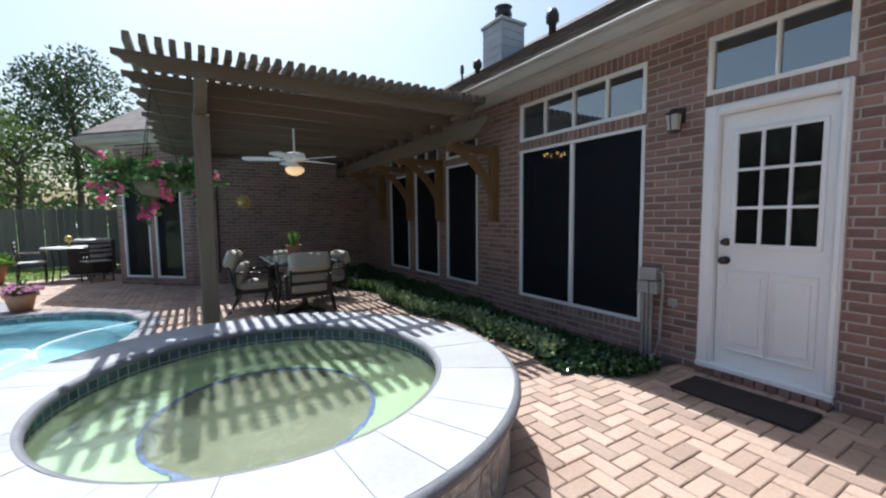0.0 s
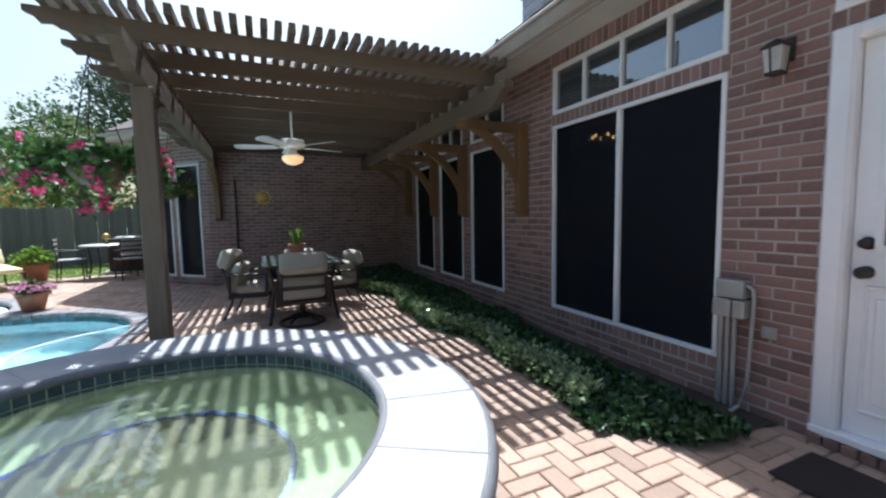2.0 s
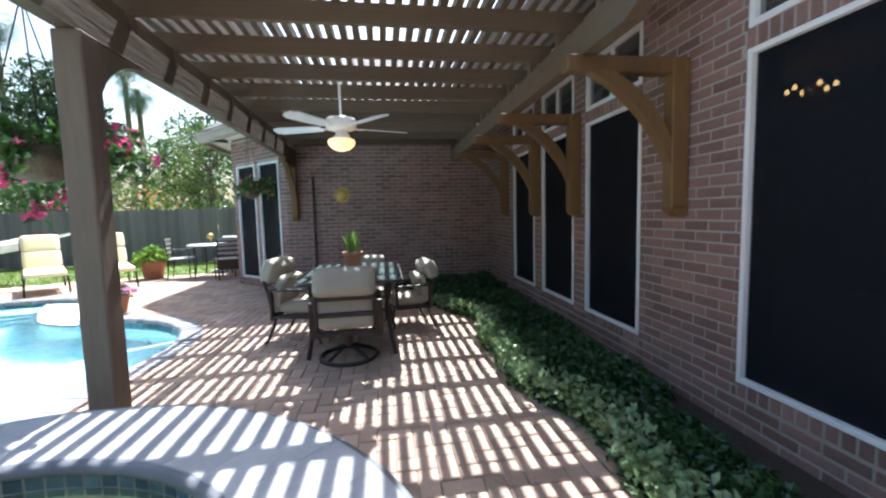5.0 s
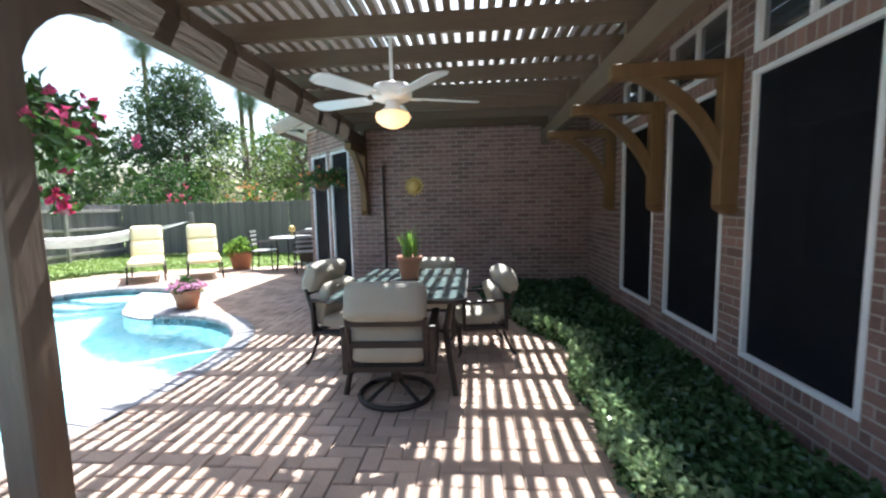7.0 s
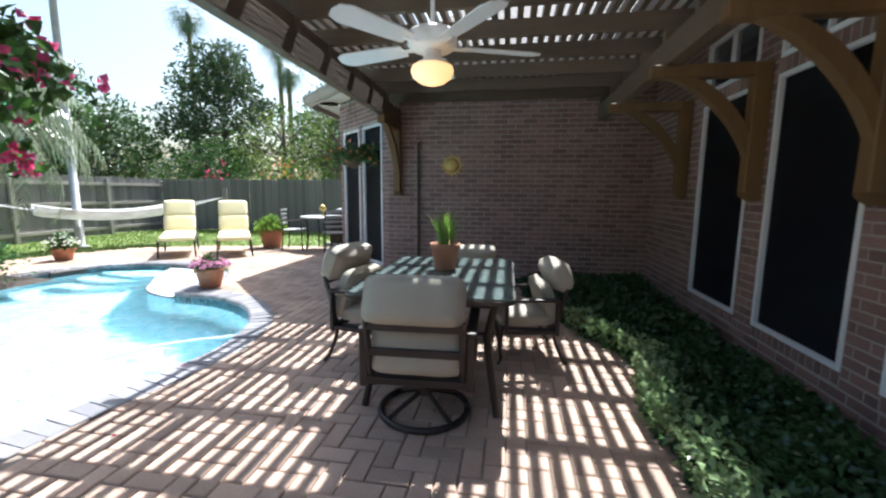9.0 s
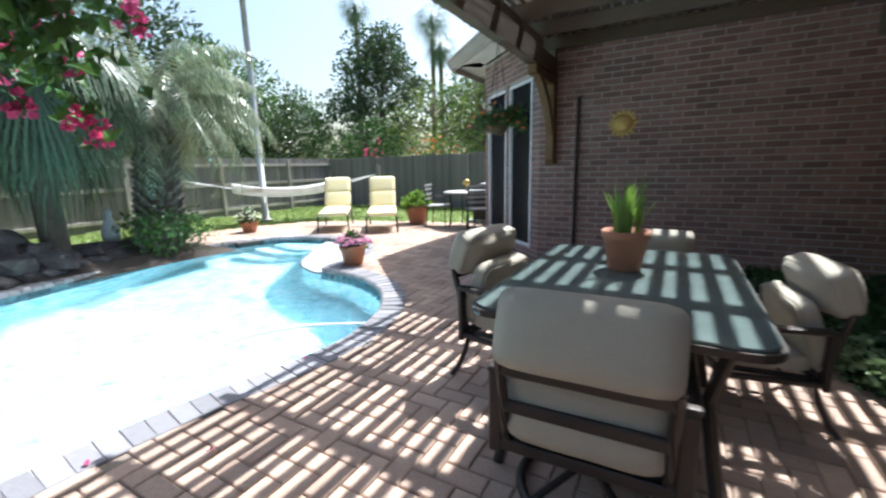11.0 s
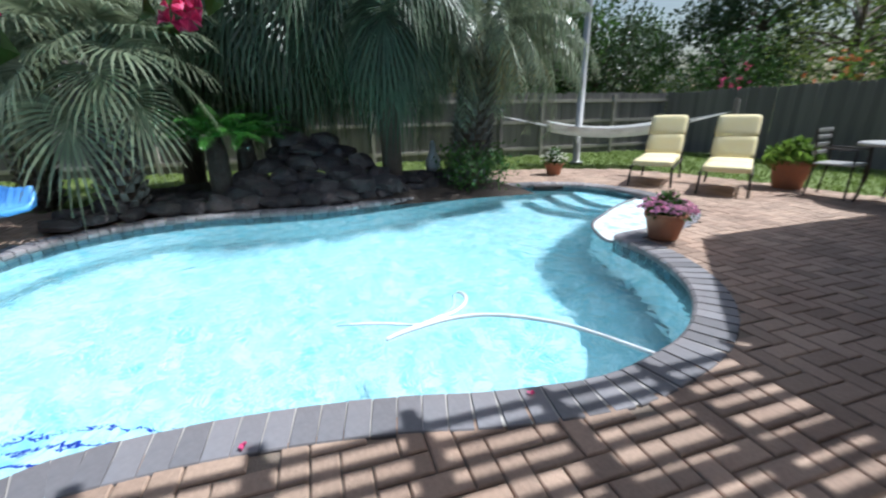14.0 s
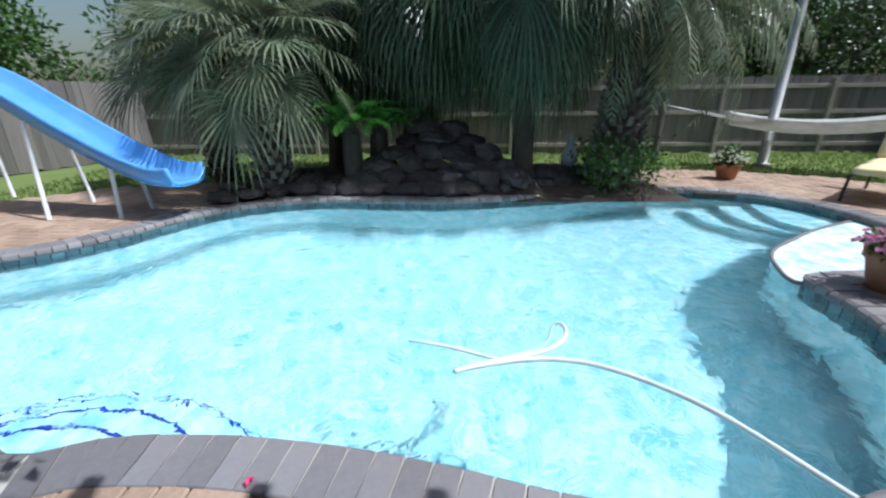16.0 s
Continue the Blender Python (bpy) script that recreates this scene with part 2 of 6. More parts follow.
def even(loop, step):
    """The same closed curve in equal steps."""
    seg = [(loop[(i + 1) % len(loop)] - loop[i]).length for i in range(len(loop))]
    total = sum(seg)
    n = round(total / step)
    out, i, run = [], 0, 0.0
    for k in range(n):
        want = total * k / n
        while run + seg[i] < want:
            run += seg[i]
            i += 1
        out.append(loop[i].lerp(loop[(i + 1) % len(loop)], (want - run) / seg[i]))
    return out


def inside(p, loop):
    hit = False
    for i in range(len(loop)):
        a, b = loop[i], loop[i - 1]
        if (a[1] > p[1]) != (b[1] > p[1]) and p[0] < (b[0] - a[0]) * (p[1] - a[1]) / (b[1] - a[1]) + a[0]:
            hit = not hit
    return hit


def offset(loop, d):
    """A closed curve moved outwards by d (the curve runs anticlockwise)."""
    out = []
    for i, p in enumerate(loop):
        t = (loop[(i + 1) % len(loop)] - loop[i - 1]).normalized()
        out.append(p + Vector((t.y, -t.x)) * d)
    return out


def mesh_ob(name, verts, faces, material, parent=None):
    me = bpy.data.meshes.new(name)
    me.from_pydata(verts, [], faces)
    me.materials.append(material)
    ob = new(name, me)
    if parent:
        ob.parent = parent
        ob["kind"] = "stuff"
    return ob

# ---- plan ----
WX, BY = 3.93, 9.08
POOL = [(-0.41, 3.60), (-0.50, 3.93), (-0.525, 4.36), (-0.49, 4.80), (-0.42, 5.20), (-0.32, 5.62), (-0.275, 6.05), (-0.33, 6.40), (-0.47, 6.78),
        (-0.75, 7.15), (-1.10, 7.40), (-1.60, 7.58), (-2.02, 7.60), (-2.16, 7.74), (-2.26, 8.35), (-2.60, 8.95), (-3.10, 9.30), (-3.80, 9.42),
        (-4.50, 9.25), (-4.95, 8.80), (-5.10, 8.20), (-5.03, 7.40), (-4.82, 6.70), (-4.60, 5.85), (-4.42, 5.00), (-4.45, 4.20), (-4.50, 3.60),
        (-4.38, 3.00), (-4.03, 2.45), (-3.50, 2.12), (-2.95, 1.90), (-2.50, 1.60), (-2.20, 1.20), (-1.90, 0.75), (-1.45, 0.55), (-1.05, 0.80),
        (-0.88, 1.35), (-0.92, 2.00), (-0.85, 2.60), (-0.66, 3.15)]
LOOP = smooth_loop(POOL, 8)
SPA, SPA_IN, SPA_OUT, SPA_TOP = Vector((0.68, 2.27)), 1.04, 1.465, 0.42
LAWN = [(-4.0, -1.4), (-4.6, -0.6), (-5.3, 0.0), (-5.6, 1.4), (-5.7, 4.0), (-6.3, 7.4), (-7.0, 8.6), (-6.7, 9.9), (-6.1, 11.0), (-5.0, 11.65), (-3.4, 12.0), (-0.93, 12.4)]


def cells(us, zs, openings):
    us, zs = sorted(set(us)), sorted(set(zs))
    for a, b in zip(us, us[1:]):
        for c, d in zip(zs, zs[1:]):
            if not any(o[0] <= (a + b) / 2 <= o[1] and o[2] <= (c + d) / 2 <= o[3] for o in openings):
                yield a, b, c, d


def brick_wall(name, m, length, height, openings, thick=0.22, label=""):
    """A wall in its own frame: u along x, face on y = 0 looking towards -y; m sets it up. Mortar body, and brick courses that stand proud of it."""
    bm = B()
    us = [0, length] + [u for o in openings for u in o[:2]]
    zs = [0, height] + [z for o in openings for z in o[2:]]
    for a, b, c, d in cells(us, zs, openings):
        box(bm, a, b, -0.0015, thick, c, d)
    bmesh.ops.remove_doubles(bm, verts=bm.verts[:], dist=0.0005)
    wall = link(name, bm, MORTAR)
    wall.matrix_world = m
    return tagged(wall, label or "red-brown brick house wall with pale mortar joints", "wall", kind="structure")


BL, BH, JT = 0.192, 0.057, 0.0105


def brick_spots(length, height, openings, soldiers=()):
    """Where the bricks of a running bond lie: (u0, u1, z0, z1)."""
    out, row, z = [], 0, 0.0
    while z + BH <= height + 0.02:
        u = -(BL + JT) / 2 if row % 2 else 0.0
        while u < length:
            spans = [(max(u, 0), min(u + BL, length))]
            for o in list(openings) + list(soldiers):
                if z + BH > o[2] + 0.01 and z < o[3] - 0.01:
                    cut = []
                    for a, b in spans:
                        if b <= o[0] or a >= o[1]:
                            cut.append((a, b))
                        else:
                            if a < o[0] - 0.02:
                                cut.append((a, o[0] - 0.004))
                            if b > o[1] + 0.02:
                                cut.append((o[1] + 0.004, b))
                    spans = cut
            out += [(a, b, z, min(z + BH, height)) for a, b in spans if b - a > 0.02]
            u += BL + JT
        z += BH + JT
        row += 1
    for a, b, c, d in soldiers:
        n = max(1, round((b - a) / (BH + JT)))
        w = (b - a) / n
        out += [(a + k * w + JT / 2, a + (k + 1) * w - JT / 2, c + 0.004, d - 0.004) for k in range(n)]
    return out


def block_faces(verts, faces, c, h, e=0.004):
    """A block that stands out towards -y, with a chamfer round its face."""
    (x, z), (w, t) = c, h
    k = len(verts)
    verts += [(x - w, 0.008, z - t), (x + w, 0.008, z - t), (x + w, 0.008, z + t), (x - w, 0.008, z + t),
              (x - w + e * 0, -0.001, z - t), (x + w, -0.001, z - t), (x + w, -0.001, z + t), (x - w, -0.001, z + t),
              (x - w + e, -0.005, z - t + e), (x + w - e, -0.005, z - t + e), (x + w - e, -0.005, z + t - e), (x - w + e, -0.005, z + t - e)]
    for a, b in ((0, 4), (4, 8)):
        for i in range(4):
            faces.append((k + a + i, k + a + (i + 1) % 4, k + b + (i + 1) % 4, k + b + i))
    faces.append((k + 8, k + 9, k + 10, k + 11))


def lay_bricks(wall, spots, near):
    """Bricks of a wall: those in the near stretch as objects on shared meshes, the others joined."""
    shared, verts, faces, count = {}, [], [], 0
    for a, b, c, d in spots:
        w, t = round((b - a) / 2, 3), round((d - c) / 2, 3)
        u, z = (a + b) / 2, (c + d) / 2
        if near(u, z) and count < 300:
            if (w, t) not in shared:
                vs, fs = [], []
                block_faces(vs, fs, (0, 0), (w, t))
                me = bpy.data.meshes.new("brick")
                me.from_pydata(vs, [], fs)
                me.materials.append(BRICK)
                shared[(w, t)] = me
            ob = new("brick", shared[(w, t)])
            ob.parent = wall
            ob.location = (u, random.uniform(-0.0015, 0.0015), z)
            count += 1
        else:
            block_faces(verts, faces, (u, z), (w, t))
    if verts:
        tagged(mesh_ob("brick_courses", verts, faces, BRICK, wall), kind="stuff")


# the house wall: u runs along -y from the back corner, face looks to -x
HOUSE = Matrix(((0, 1, 0, WX), (-1, 0, 0, BY + 0.2), (0, 0, 1, 0), (0, 0, 0, 1)))


def hu(y):
    return BY + 0.2 - y


WIN = [(1.995, 3.677), (4.589, 5.449), (5.705, 6.56), (6.825, 7.685)]
SILL, HEAD, TR0, TR1 = 0.292, 2.125, 2.235, 2.69
HOUSE_OPEN = [(hu(b), hu(a), SILL, HEAD) for a, b in WIN] + [(hu(b), hu(a), TR0, TR1) for a, b in WIN]
HOUSE_OPEN += [(hu(1.475), hu(0.61), 0.0, 2.155), (hu(1.475), hu(0.61), 2.25, 2.70)]
HOUSE_LEN = BY + 4.7
wall_house = brick_wall("wall_house", HOUSE, HOUSE_LEN, 2.86, HOUSE_OPEN)
wall_back = brick_wall("wall_back", pose(0.30, BY, 0), WX - 0.30, 2.86, [])
D45 = math.sqrt(0.5)
BAY = Matrix(((D45, -D45 * -1, 0, -0.98), (-D45, D45, 0, 10.36), (0, 0, 1, 0), (0, 0, 0, 1)))
BAY_LEN = 1.81
BAYWIN = [(0.16, 0.82), (0.95, 1.61)]
BAY_OPEN = [(a, b, 0.15, 2.305) for a, b in BAYWIN]
wall_bay = brick_wall("wall_bay", BAY, BAY_LEN, 2.80, BAY_OPEN)
WING = Matrix(((0, 1, 0, -0.98), (-1, 0, 0, 16.0), (0, 0, 1, 0), (0, 0, 0, 1)))
wall_wing = brick_wall("wall_wing", WING, 16.0 - 10.36, 2.80, [])


def window(name, m, u0, u1, z0, z1, mull=(), glass=SCREEN, bar=0.038, inner=0.022, lab=""):
    """A window in a wall's frame: white frame, mullions, panes."""
    w = empty(name, m, lab or "tall window with white frame and black sun screens", "window", kind="structure")
    bm = B()
    for a, b, c, d in ((u0, u0 + bar, z0, z1), (u1 - bar, u1, z0, z1), (u0 + bar, u1 - bar, z0, z0 + bar), (u0 + bar, u1 - bar, z1 - bar, z1)):
        box(bm, a, b, -0.012, 0.07, c, d, 0.003)
    part("window_frame", bm, WHITE, w, "white painted frame")
    edges = [u0 + bar] + list(mull) + [u1 - bar]
    for k in mull:
        part("mullion", box(B(), k - inner, k + inner, -0.008, 0.06, z0 + bar, z1 - bar, 0.003), WHITE, w, "white mullion")
    for i, (a, b) in enumerate(zip(edges, edges[1:])):
        part("sun_screen" if glass is SCREEN else "pane", box(B(), a + (inner if i else 0), b - (inner if i < len(edges) - 2 else 0), 0.022, 0.03, z0 + bar, z1 - bar), glass, w)
    return w


def glass_mat():
    m = bpy.data.materials.new("window_glass")
    m.use_nodes = True
    p = m.node_tree.nodes["Principled BSDF"]
    p.inputs["Base Color"].default_value = (0.05, 0.06, 0.07, 1)
    p.inputs["Roughness"].default_value = 0.02
    p.inputs["IOR"].default_value = 3.0
    return m


GLASS = glass_mat()
DOORGLASS = glass_mat()
DOORGLASS.name = "door_glass"
DOORGLASS.node_tree.nodes["Principled BSDF"].inputs["IOR"].default_value = 1.33
DOORGLASS.node_tree.nodes["Principled BSDF"].inputs["Base Color"].default_value = (0.012, 0.012, 0.012, 1)


def see_through(m, amount):
    """Let a share of the light pass straight, as a woven screen does."""
    n, l = m.node_tree.nodes, m.node_tree.links
    t, x = n.new("ShaderNodeBsdfTransparent"), n.new("ShaderNodeMixShader")
    x.inputs[0].default_value = amount
    l.new(n["Principled BSDF"].outputs[0], x.inputs[1])
    l.new(t.outputs[0], x.inputs[2])
    l.new(x.outputs[0], n["Material Output"].inputs["Surface"])


see_through(SCREEN, 0.15)
window("window_1", HOUSE, hu(WIN[0][1]), hu(WIN[0][0]), SILL, HEAD, [hu(2.847)], bar=0.03)
for i, (a, b) in enumerate(WIN[1:]):
    window(f"window_{i + 2}", HOUSE, hu(b), hu(a), SILL, HEAD, bar=0.03)
for i, (a, b) in enumerate(WIN):
    ms = [hu(a + (b - a) * k / 4) for k in (3, 2, 1)] if i == 0 else [hu((a + b) / 2)]
    window(f"window_{i + 5}", HOUSE, hu(b), hu(a), TR0, TR1, ms, GLASS, bar=0.035, inner=0.012, lab="clerestory window with clear panes and white frame")
window("window_9", HOUSE, hu(1.475), hu(0.61), 2.25, 2.70, [hu(1.02)], GLASS, bar=0.035, inner=0.012, lab="clerestory window over the door with white frame")
for i, (a, b) in enumerate(BAYWIN):
    window(f"window_{i + 10}", BAY, a, b, 0.15, 2.305, bar=0.035, lab="tall bay window with white frame and black sun screen")


# ---- ground, patio ----
def flat(name, outer, holes, z, material, thick=0.0, label="", category="ground"):
    """A level sheet with a plan outline and holes, filled between."""
    bm = B()
    edges = []
    for ring in [outer] + list(holes):
        vs = [bm.verts.new((p[0], p[1], z)) for p in ring]
        edges += [bm.edges.new((vs[i], vs[(i + 1) % len(vs)])) for i in range(len(vs))]
    bmesh.ops.triangle_fill(bm, use_beauty=True, use_dissolve=False, edges=edges)
    for f in bm.faces:
        if f.normal.z < 0:
            f.normal_flip()
    return tagged(link(name, bm, material), label, category, kind="structure")


COPE_OUT = offset(LOOP, 0.21)
far = 900.0
ground = flat("ground", [(-far, -far), (far, -far), (far, far), (-far, far)], [offset(even(LOOP, 0.3), 0.1)], -0.05, GRASS, label="green mown lawn running out to the horizon")

# pool shell
def pool_shell():
    lp = even(LOOP, 0.12)
    pool = empty("pool", pose(0, 0, 0), "free-form swimming pool of white plaster with turquoise water", "pool", kind="structure")
    bm = B()
    rings = []
    for d, z in ((0.0, -0.30), (0.0, -0.75), (-0.08, -1.05), (-0.30, -1.22), (-0.55, -1.28)):
        lo = offset(lp, d)
        rings.append([bm.verts.new((p.x, p.y, -0.30 + (z + 0.30) * (1 - 0.42 * min(1, max(0, (p.y - 6.1) / 1.7))))) for p in lo])
    for a, b in zip(rings, rings[1:]):
        for i in range(len(lp)):
            bm.faces.new((a[i], b[i], b[(i + 1) % len(lp)], a[(i + 1) % len(lp)]))
    es = [bm.edges.get((rings[-1][i], rings[-1][(i + 1) % len(lp)])) for i in range(len(lp))]
    bmesh.ops.triangle_fill(bm, use_beauty=True, edges=es)
    bmesh.ops.recalc_face_normals(bm, faces=bm.faces[:])
    bmesh.ops.reverse_faces(bm, faces=[f for f in bm.faces if f.normal.z < -0.5])
    part("basin", bm, CAUSTIC_PLASTER, pool, "white plaster basin with caustic light painted as mottling", smooth=True)
    # waterline tiles
    verts, faces = [], []
    tl = even(LOOP, 0.1)
    for i in range(len(tl)):
        a, b = tl[i], tl[(i + 1) % len(tl)]
        d = (b - a).normalized()
        for r in range(2):
            z0, z1 = -0.30 + r * 0.13, -0.30 + r * 0.13 + 0.124
            k = len(verts)
            p, q = a + d * 0.003, b - d * 0.003
            verts += [(p.x, p.y, z0), (q.x, q.y, z0), (q.x, q.y, z1), (p.x, p.y, z1)]
            faces.append((k, k + 1, k + 2, k + 3))
    tagged(mesh_ob("waterline_tiles", verts, faces, TILE, pool), "dark blue glazed waterline tiles", kind="stuff")
    bm = B()
    vs = [bm.verts.new((p.x, p.y, -0.085)) for p in lp]
    es = [bm.edges.new((vs[i], vs[(i + 1) % len(vs)])) for i in range(len(vs))]
    bmesh.ops.triangle_fill(bm, use_beauty=True, edges=es)
    for f in bm.faces:
        if f.normal.z < 0:
            f.normal_flip()
    w = part("water", bm, WATER, pool, "clear turquoise water")
    w.visible_shadow = False
    return pool


pool = pool_shell()


def spa_shell():
    spa = empty("spa", pose(SPA.x, SPA.y, 0), "raised round spa with pale stone rim and green water", "spa", kind="structure")
    part("basin", lathe(B(), [(SPA_IN, SPA_TOP - 0.28), (SPA_IN, 0.03), (SPA_IN - 0.08, 0.0), (0.62, 0.0), (0.60, -0.03), (0.57, -0.54), (0.50, -0.60), (0.0, -0.62)], 64), SPAPLASTER, spa, "pale green plaster with a bench", smooth=True)
    part("outer_wall", lathe(B(), [(SPA_OUT - 0.05, -0.06), (SPA_OUT - 0.05, SPA_TOP - 0.06)], 96), GROUT, spa)
    w = part("water", lathe(B(), [(SPA_IN + 0.002, SPA_TOP - 0.12), (0.0, SPA_TOP - 0.12)], 64), SPAWATER, spa, "still green water")
    w.visible_shadow = False
    # rim stones: a ring of flags with rounded noses
    n = 34
    for k in range(n):
        a0, a1 = 2 * math.pi * k / n + 0.0012, 2 * math.pi * (k + 1) / n - 0.0012
        bm = B()
        rings = []
        lift = random.uniform(-0.0015, 0.0015)
        prof = [(SPA_IN - 0.008, SPA_TOP - 0.04), (SPA_IN - 0.008, SPA_TOP - 0.004 + lift), (SPA_IN - 0.004, SPA_TOP + lift),
                (SPA_OUT - 0.024, SPA_TOP + lift), (SPA_OUT - 0.02, SPA_TOP - 0.004 + lift), (SPA_OUT - 0.02, SPA_TOP - 0.05)]
        for s in range(6):
            a = a0 + (a1 - a0) * s / 5
            rings.append([bm.verts.new((r * math.cos(a), r * math.sin(a), z)) for r, z in prof])
        for p, q in zip(rings, rings[1:]):
            for i in range(len(prof)):
                j = (i + 1) % len(prof)
                bm.faces.new((p[i], p[j], q[j], q[i]))
        bm.faces.new(rings[0])
        bm.faces.new(rings[-1][::-1])
        bmesh.ops.recalc_face_normals(bm, faces=bm.faces[:])
        part("rim_stone", bm, STONE, spa)
    part("rim_bed", lathe(B(), [(SPA_OUT - 0.01, SPA_TOP - 0.05), (SPA_OUT - 0.01, SPA_TOP - 0.004), (SPA_IN - 0.005, SPA_TOP - 0.004), (SPA_IN - 0.005, SPA_TOP - 0.05)], 96), GROUT, spa)
    for nm, r0, sg in (("outer_nosing", SPA_OUT - 0.019, 1), ("inner_nosing", SPA_IN - 0.009, -1)):
        part(nm, lathe(B(), [(r0, SPA_TOP - 0.002), (r0 + sg * 0.014, SPA_TOP - 0.003), (r0 + sg * 0.028, SPA_TOP - 0.014), (r0 + sg * 0.033, SPA_TOP - 0.03), (r0 + sg * 0.028, SPA_TOP - 0.046), (r0, SPA_TOP - 0.058)], 96), NOSING, spa, "dark grey rounded stone edge", smooth=True)
    # tiles inside under the rim
    verts, faces = [], []
    for r in range(2):
        for k in range(96):
            a0, a1 = 2 * math.pi * k / 96 + 0.004, 2 * math.pi * (k + 1) / 96 - 0.004
            z0 = SPA_TOP - 0.05 - 0.062 * (r + 1)
            q = len(verts)
            verts += [(SPA_IN * math.cos(a) * 0.995, SPA_IN * math.sin(a) * 0.995, z) for a, z in ((a0, z0), (a1, z0), (a1, z0 + 0.056), (a0, z0 + 0.056))]
            faces.append((q, q + 1, q + 2, q + 3))
    tagged(mesh_ob("waterline_tiles", verts, faces, TILE, spa), "small dark blue-green glazed tiles", kind="stuff")
    part("tile_backing", lathe(B(), [(SPA_IN, SPA_TOP - 0.30), (SPA_IN, SPA_TOP - 0.05)], 64), GROUT, spa)
    part("bench_trim", lathe(B(), [(0.605, -0.002), (0.605, 0.005), (0.632, 0.005), (0.632, -0.002)], 64), COBALT, spa, "cobalt blue tile line on the bench edge")
    return spa


spa = spa_shell()

# patio bed of joint sand under the pavers
PATIO = [(WX + 0.1, -4.4), (WX + 0.1, BY + 0.1), (0.35, BY + 0.1), (-0.93, 10.36), (-0.93, 12.4)] + [(x, y) for x, y in LAWN[::-1]][1:] + [(-3.4, -4.4)]
PATIO = [p for p in PATIO if p[1] > -4.5]
patio = flat("patio", PATIO, [[(p.x, p.y) for p in offset(even(LOOP, 0.15), 0.04)]], -0.012, SAND, label="patio of salmon and tan clay pavers in herringbone", category="patio")


# ---- pergola ----
def pergola():
    bx, hx, py = 0.455, 3.24, 4.045
    off = Vector((bx, py, 0))
    pg = empty("pergola", pose(bx, py, 0), "weathered brown cedar pergola with close slats over rafters", "pergola")

    def put(name, bm, material, label=""):
        bmesh.ops.translate(bm, verts=bm.verts[:], vec=-off)
        return part(name, bm, material, pg, label)
    put("post", box(B(), bx - 0.068, bx + 0.068, py - 0.068, py + 0.068, 0.0, 2.238, 0.008), CEDAR_Z, "square cedar post")
    put("post_base", box(B(), bx - 0.078, bx + 0.078, py - 0.078, py + 0.078, 0.0, 0.12, 0.008), METAL, "dark metal post shoe")
    # beams, with shaped front ends
    for x in (bx, hx):
        front = [(3.42, 2.43), (3.42, 2.37), (3.50, 2.34), (3.56, 2.28), (3.66, 2.24), (BY - 0.012, 2.24), (BY - 0.012, 2.43)]
        put("beam", prism(B(), front, "x", x - 0.045, x + 0.045), CEDAR_Y)
    arc = [(0.44 * (1 - math.cos(math.pi / 2 * k / 10)), 0.44 * math.sin(math.pi / 2 * k / 10)) for k in range(11)]
    out = [(py + 0.068 + u, 1.78 + v) for u, v in arc]
    put("brace", prism(B(), out + [(py + 0.508, 2.239), (py + 0.068, 2.239)], "x", bx - 0.035, bx + 0.035), CEDAR_Z, "curved cedar knee brace")
    for k in range(10):
        y = 3.935 + 0.565 * k
        if k == 9:
            y = BY - 0.04
        tail = [(-0.14, 2.67), (-0.14, 2.63), (-0.09, 2.61), (-0.06, 2.57), (0.0, 2.575), (0.04, 2.55), (0.10, 2.536), (3.40, 2.536), (3.40, 2.67)]
        put("rafter", prism(B(), tail, "y", y - 0.021, y + 0.021), CEDAR_X)
        for x in (bx, hx):
            put("rafter_seat", box(B(), x - 0.035, x + 0.035, y - 0.03, y + 0.03, 2.431, 2.535, 0.003), CEDAR_Y)
        if k < 8:
            put("blocking", box(B(), bx - 0.025, bx + 0.025, y + 0.05, y + 0.515, 2.431, 2.545, 0.006), CEDAR_Y)
    n = 35
    for k in range(n):
        x = -0.02 + 3.44 * k / (n - 1) + random.uniform(-0.004, 0.004)
        put("slat", box(B(), x - 0.025, x + 0.025, 3.75 + random.uniform(-0.01, 0.01), BY - 0.03, 2.672, 2.755, 0.003), CEDAR_Y)
    return pg


pergola()

# ---- roof ----
def roof_sheet(name, quads, label):
    bm = B()
    for q in quads:
        lo = [bm.verts.new(p) for p in q]
        hi = [bm.verts.new((p[0], p[1], p[2] + 0.12)) for p in q]
        k = len(q)
        bm.faces.new(lo[::-1])
        bm.faces.new(hi)
        for i in range(k):
            bm.faces.new((lo[i], lo[(i + 1) % k], hi[(i + 1) % k], hi[i]))
    return tagged(link(name, bm, SHINGLE), label, "roof", kind="structure")


EX, EY, EZ = 3.47, 8.62, 2.86
P = 0.62
roof_main = roof_sheet("roof_main", [[(EX, -6, EZ), (EX, EY, EZ), (EX + 5, EY + 5, EZ + 5 * P), (EX + 5, -6, EZ + 5 * P)],
                         [(EX, EY, EZ), (-0.02, EY, EZ), (-0.02 + 2, EY + 5, EZ + 5 * P), (EX + 5, EY + 5, EZ + 5 * P)],
                         [(-0.02, EY + 0.14, EZ), (-1.464, 10.169, EZ), (1.5, 13.6, EZ + 5 * P * 0.9), (1.98, EY + 5, EZ + 5 * P)],
                         [(-1.464, 10.169, EZ), (-1.464, 16.5, EZ), (1.5, 16.5, EZ + 5 * P * 0.9), (1.5, 13.6, EZ + 5 * P * 0.9)]], "brown asphalt shingle roof")


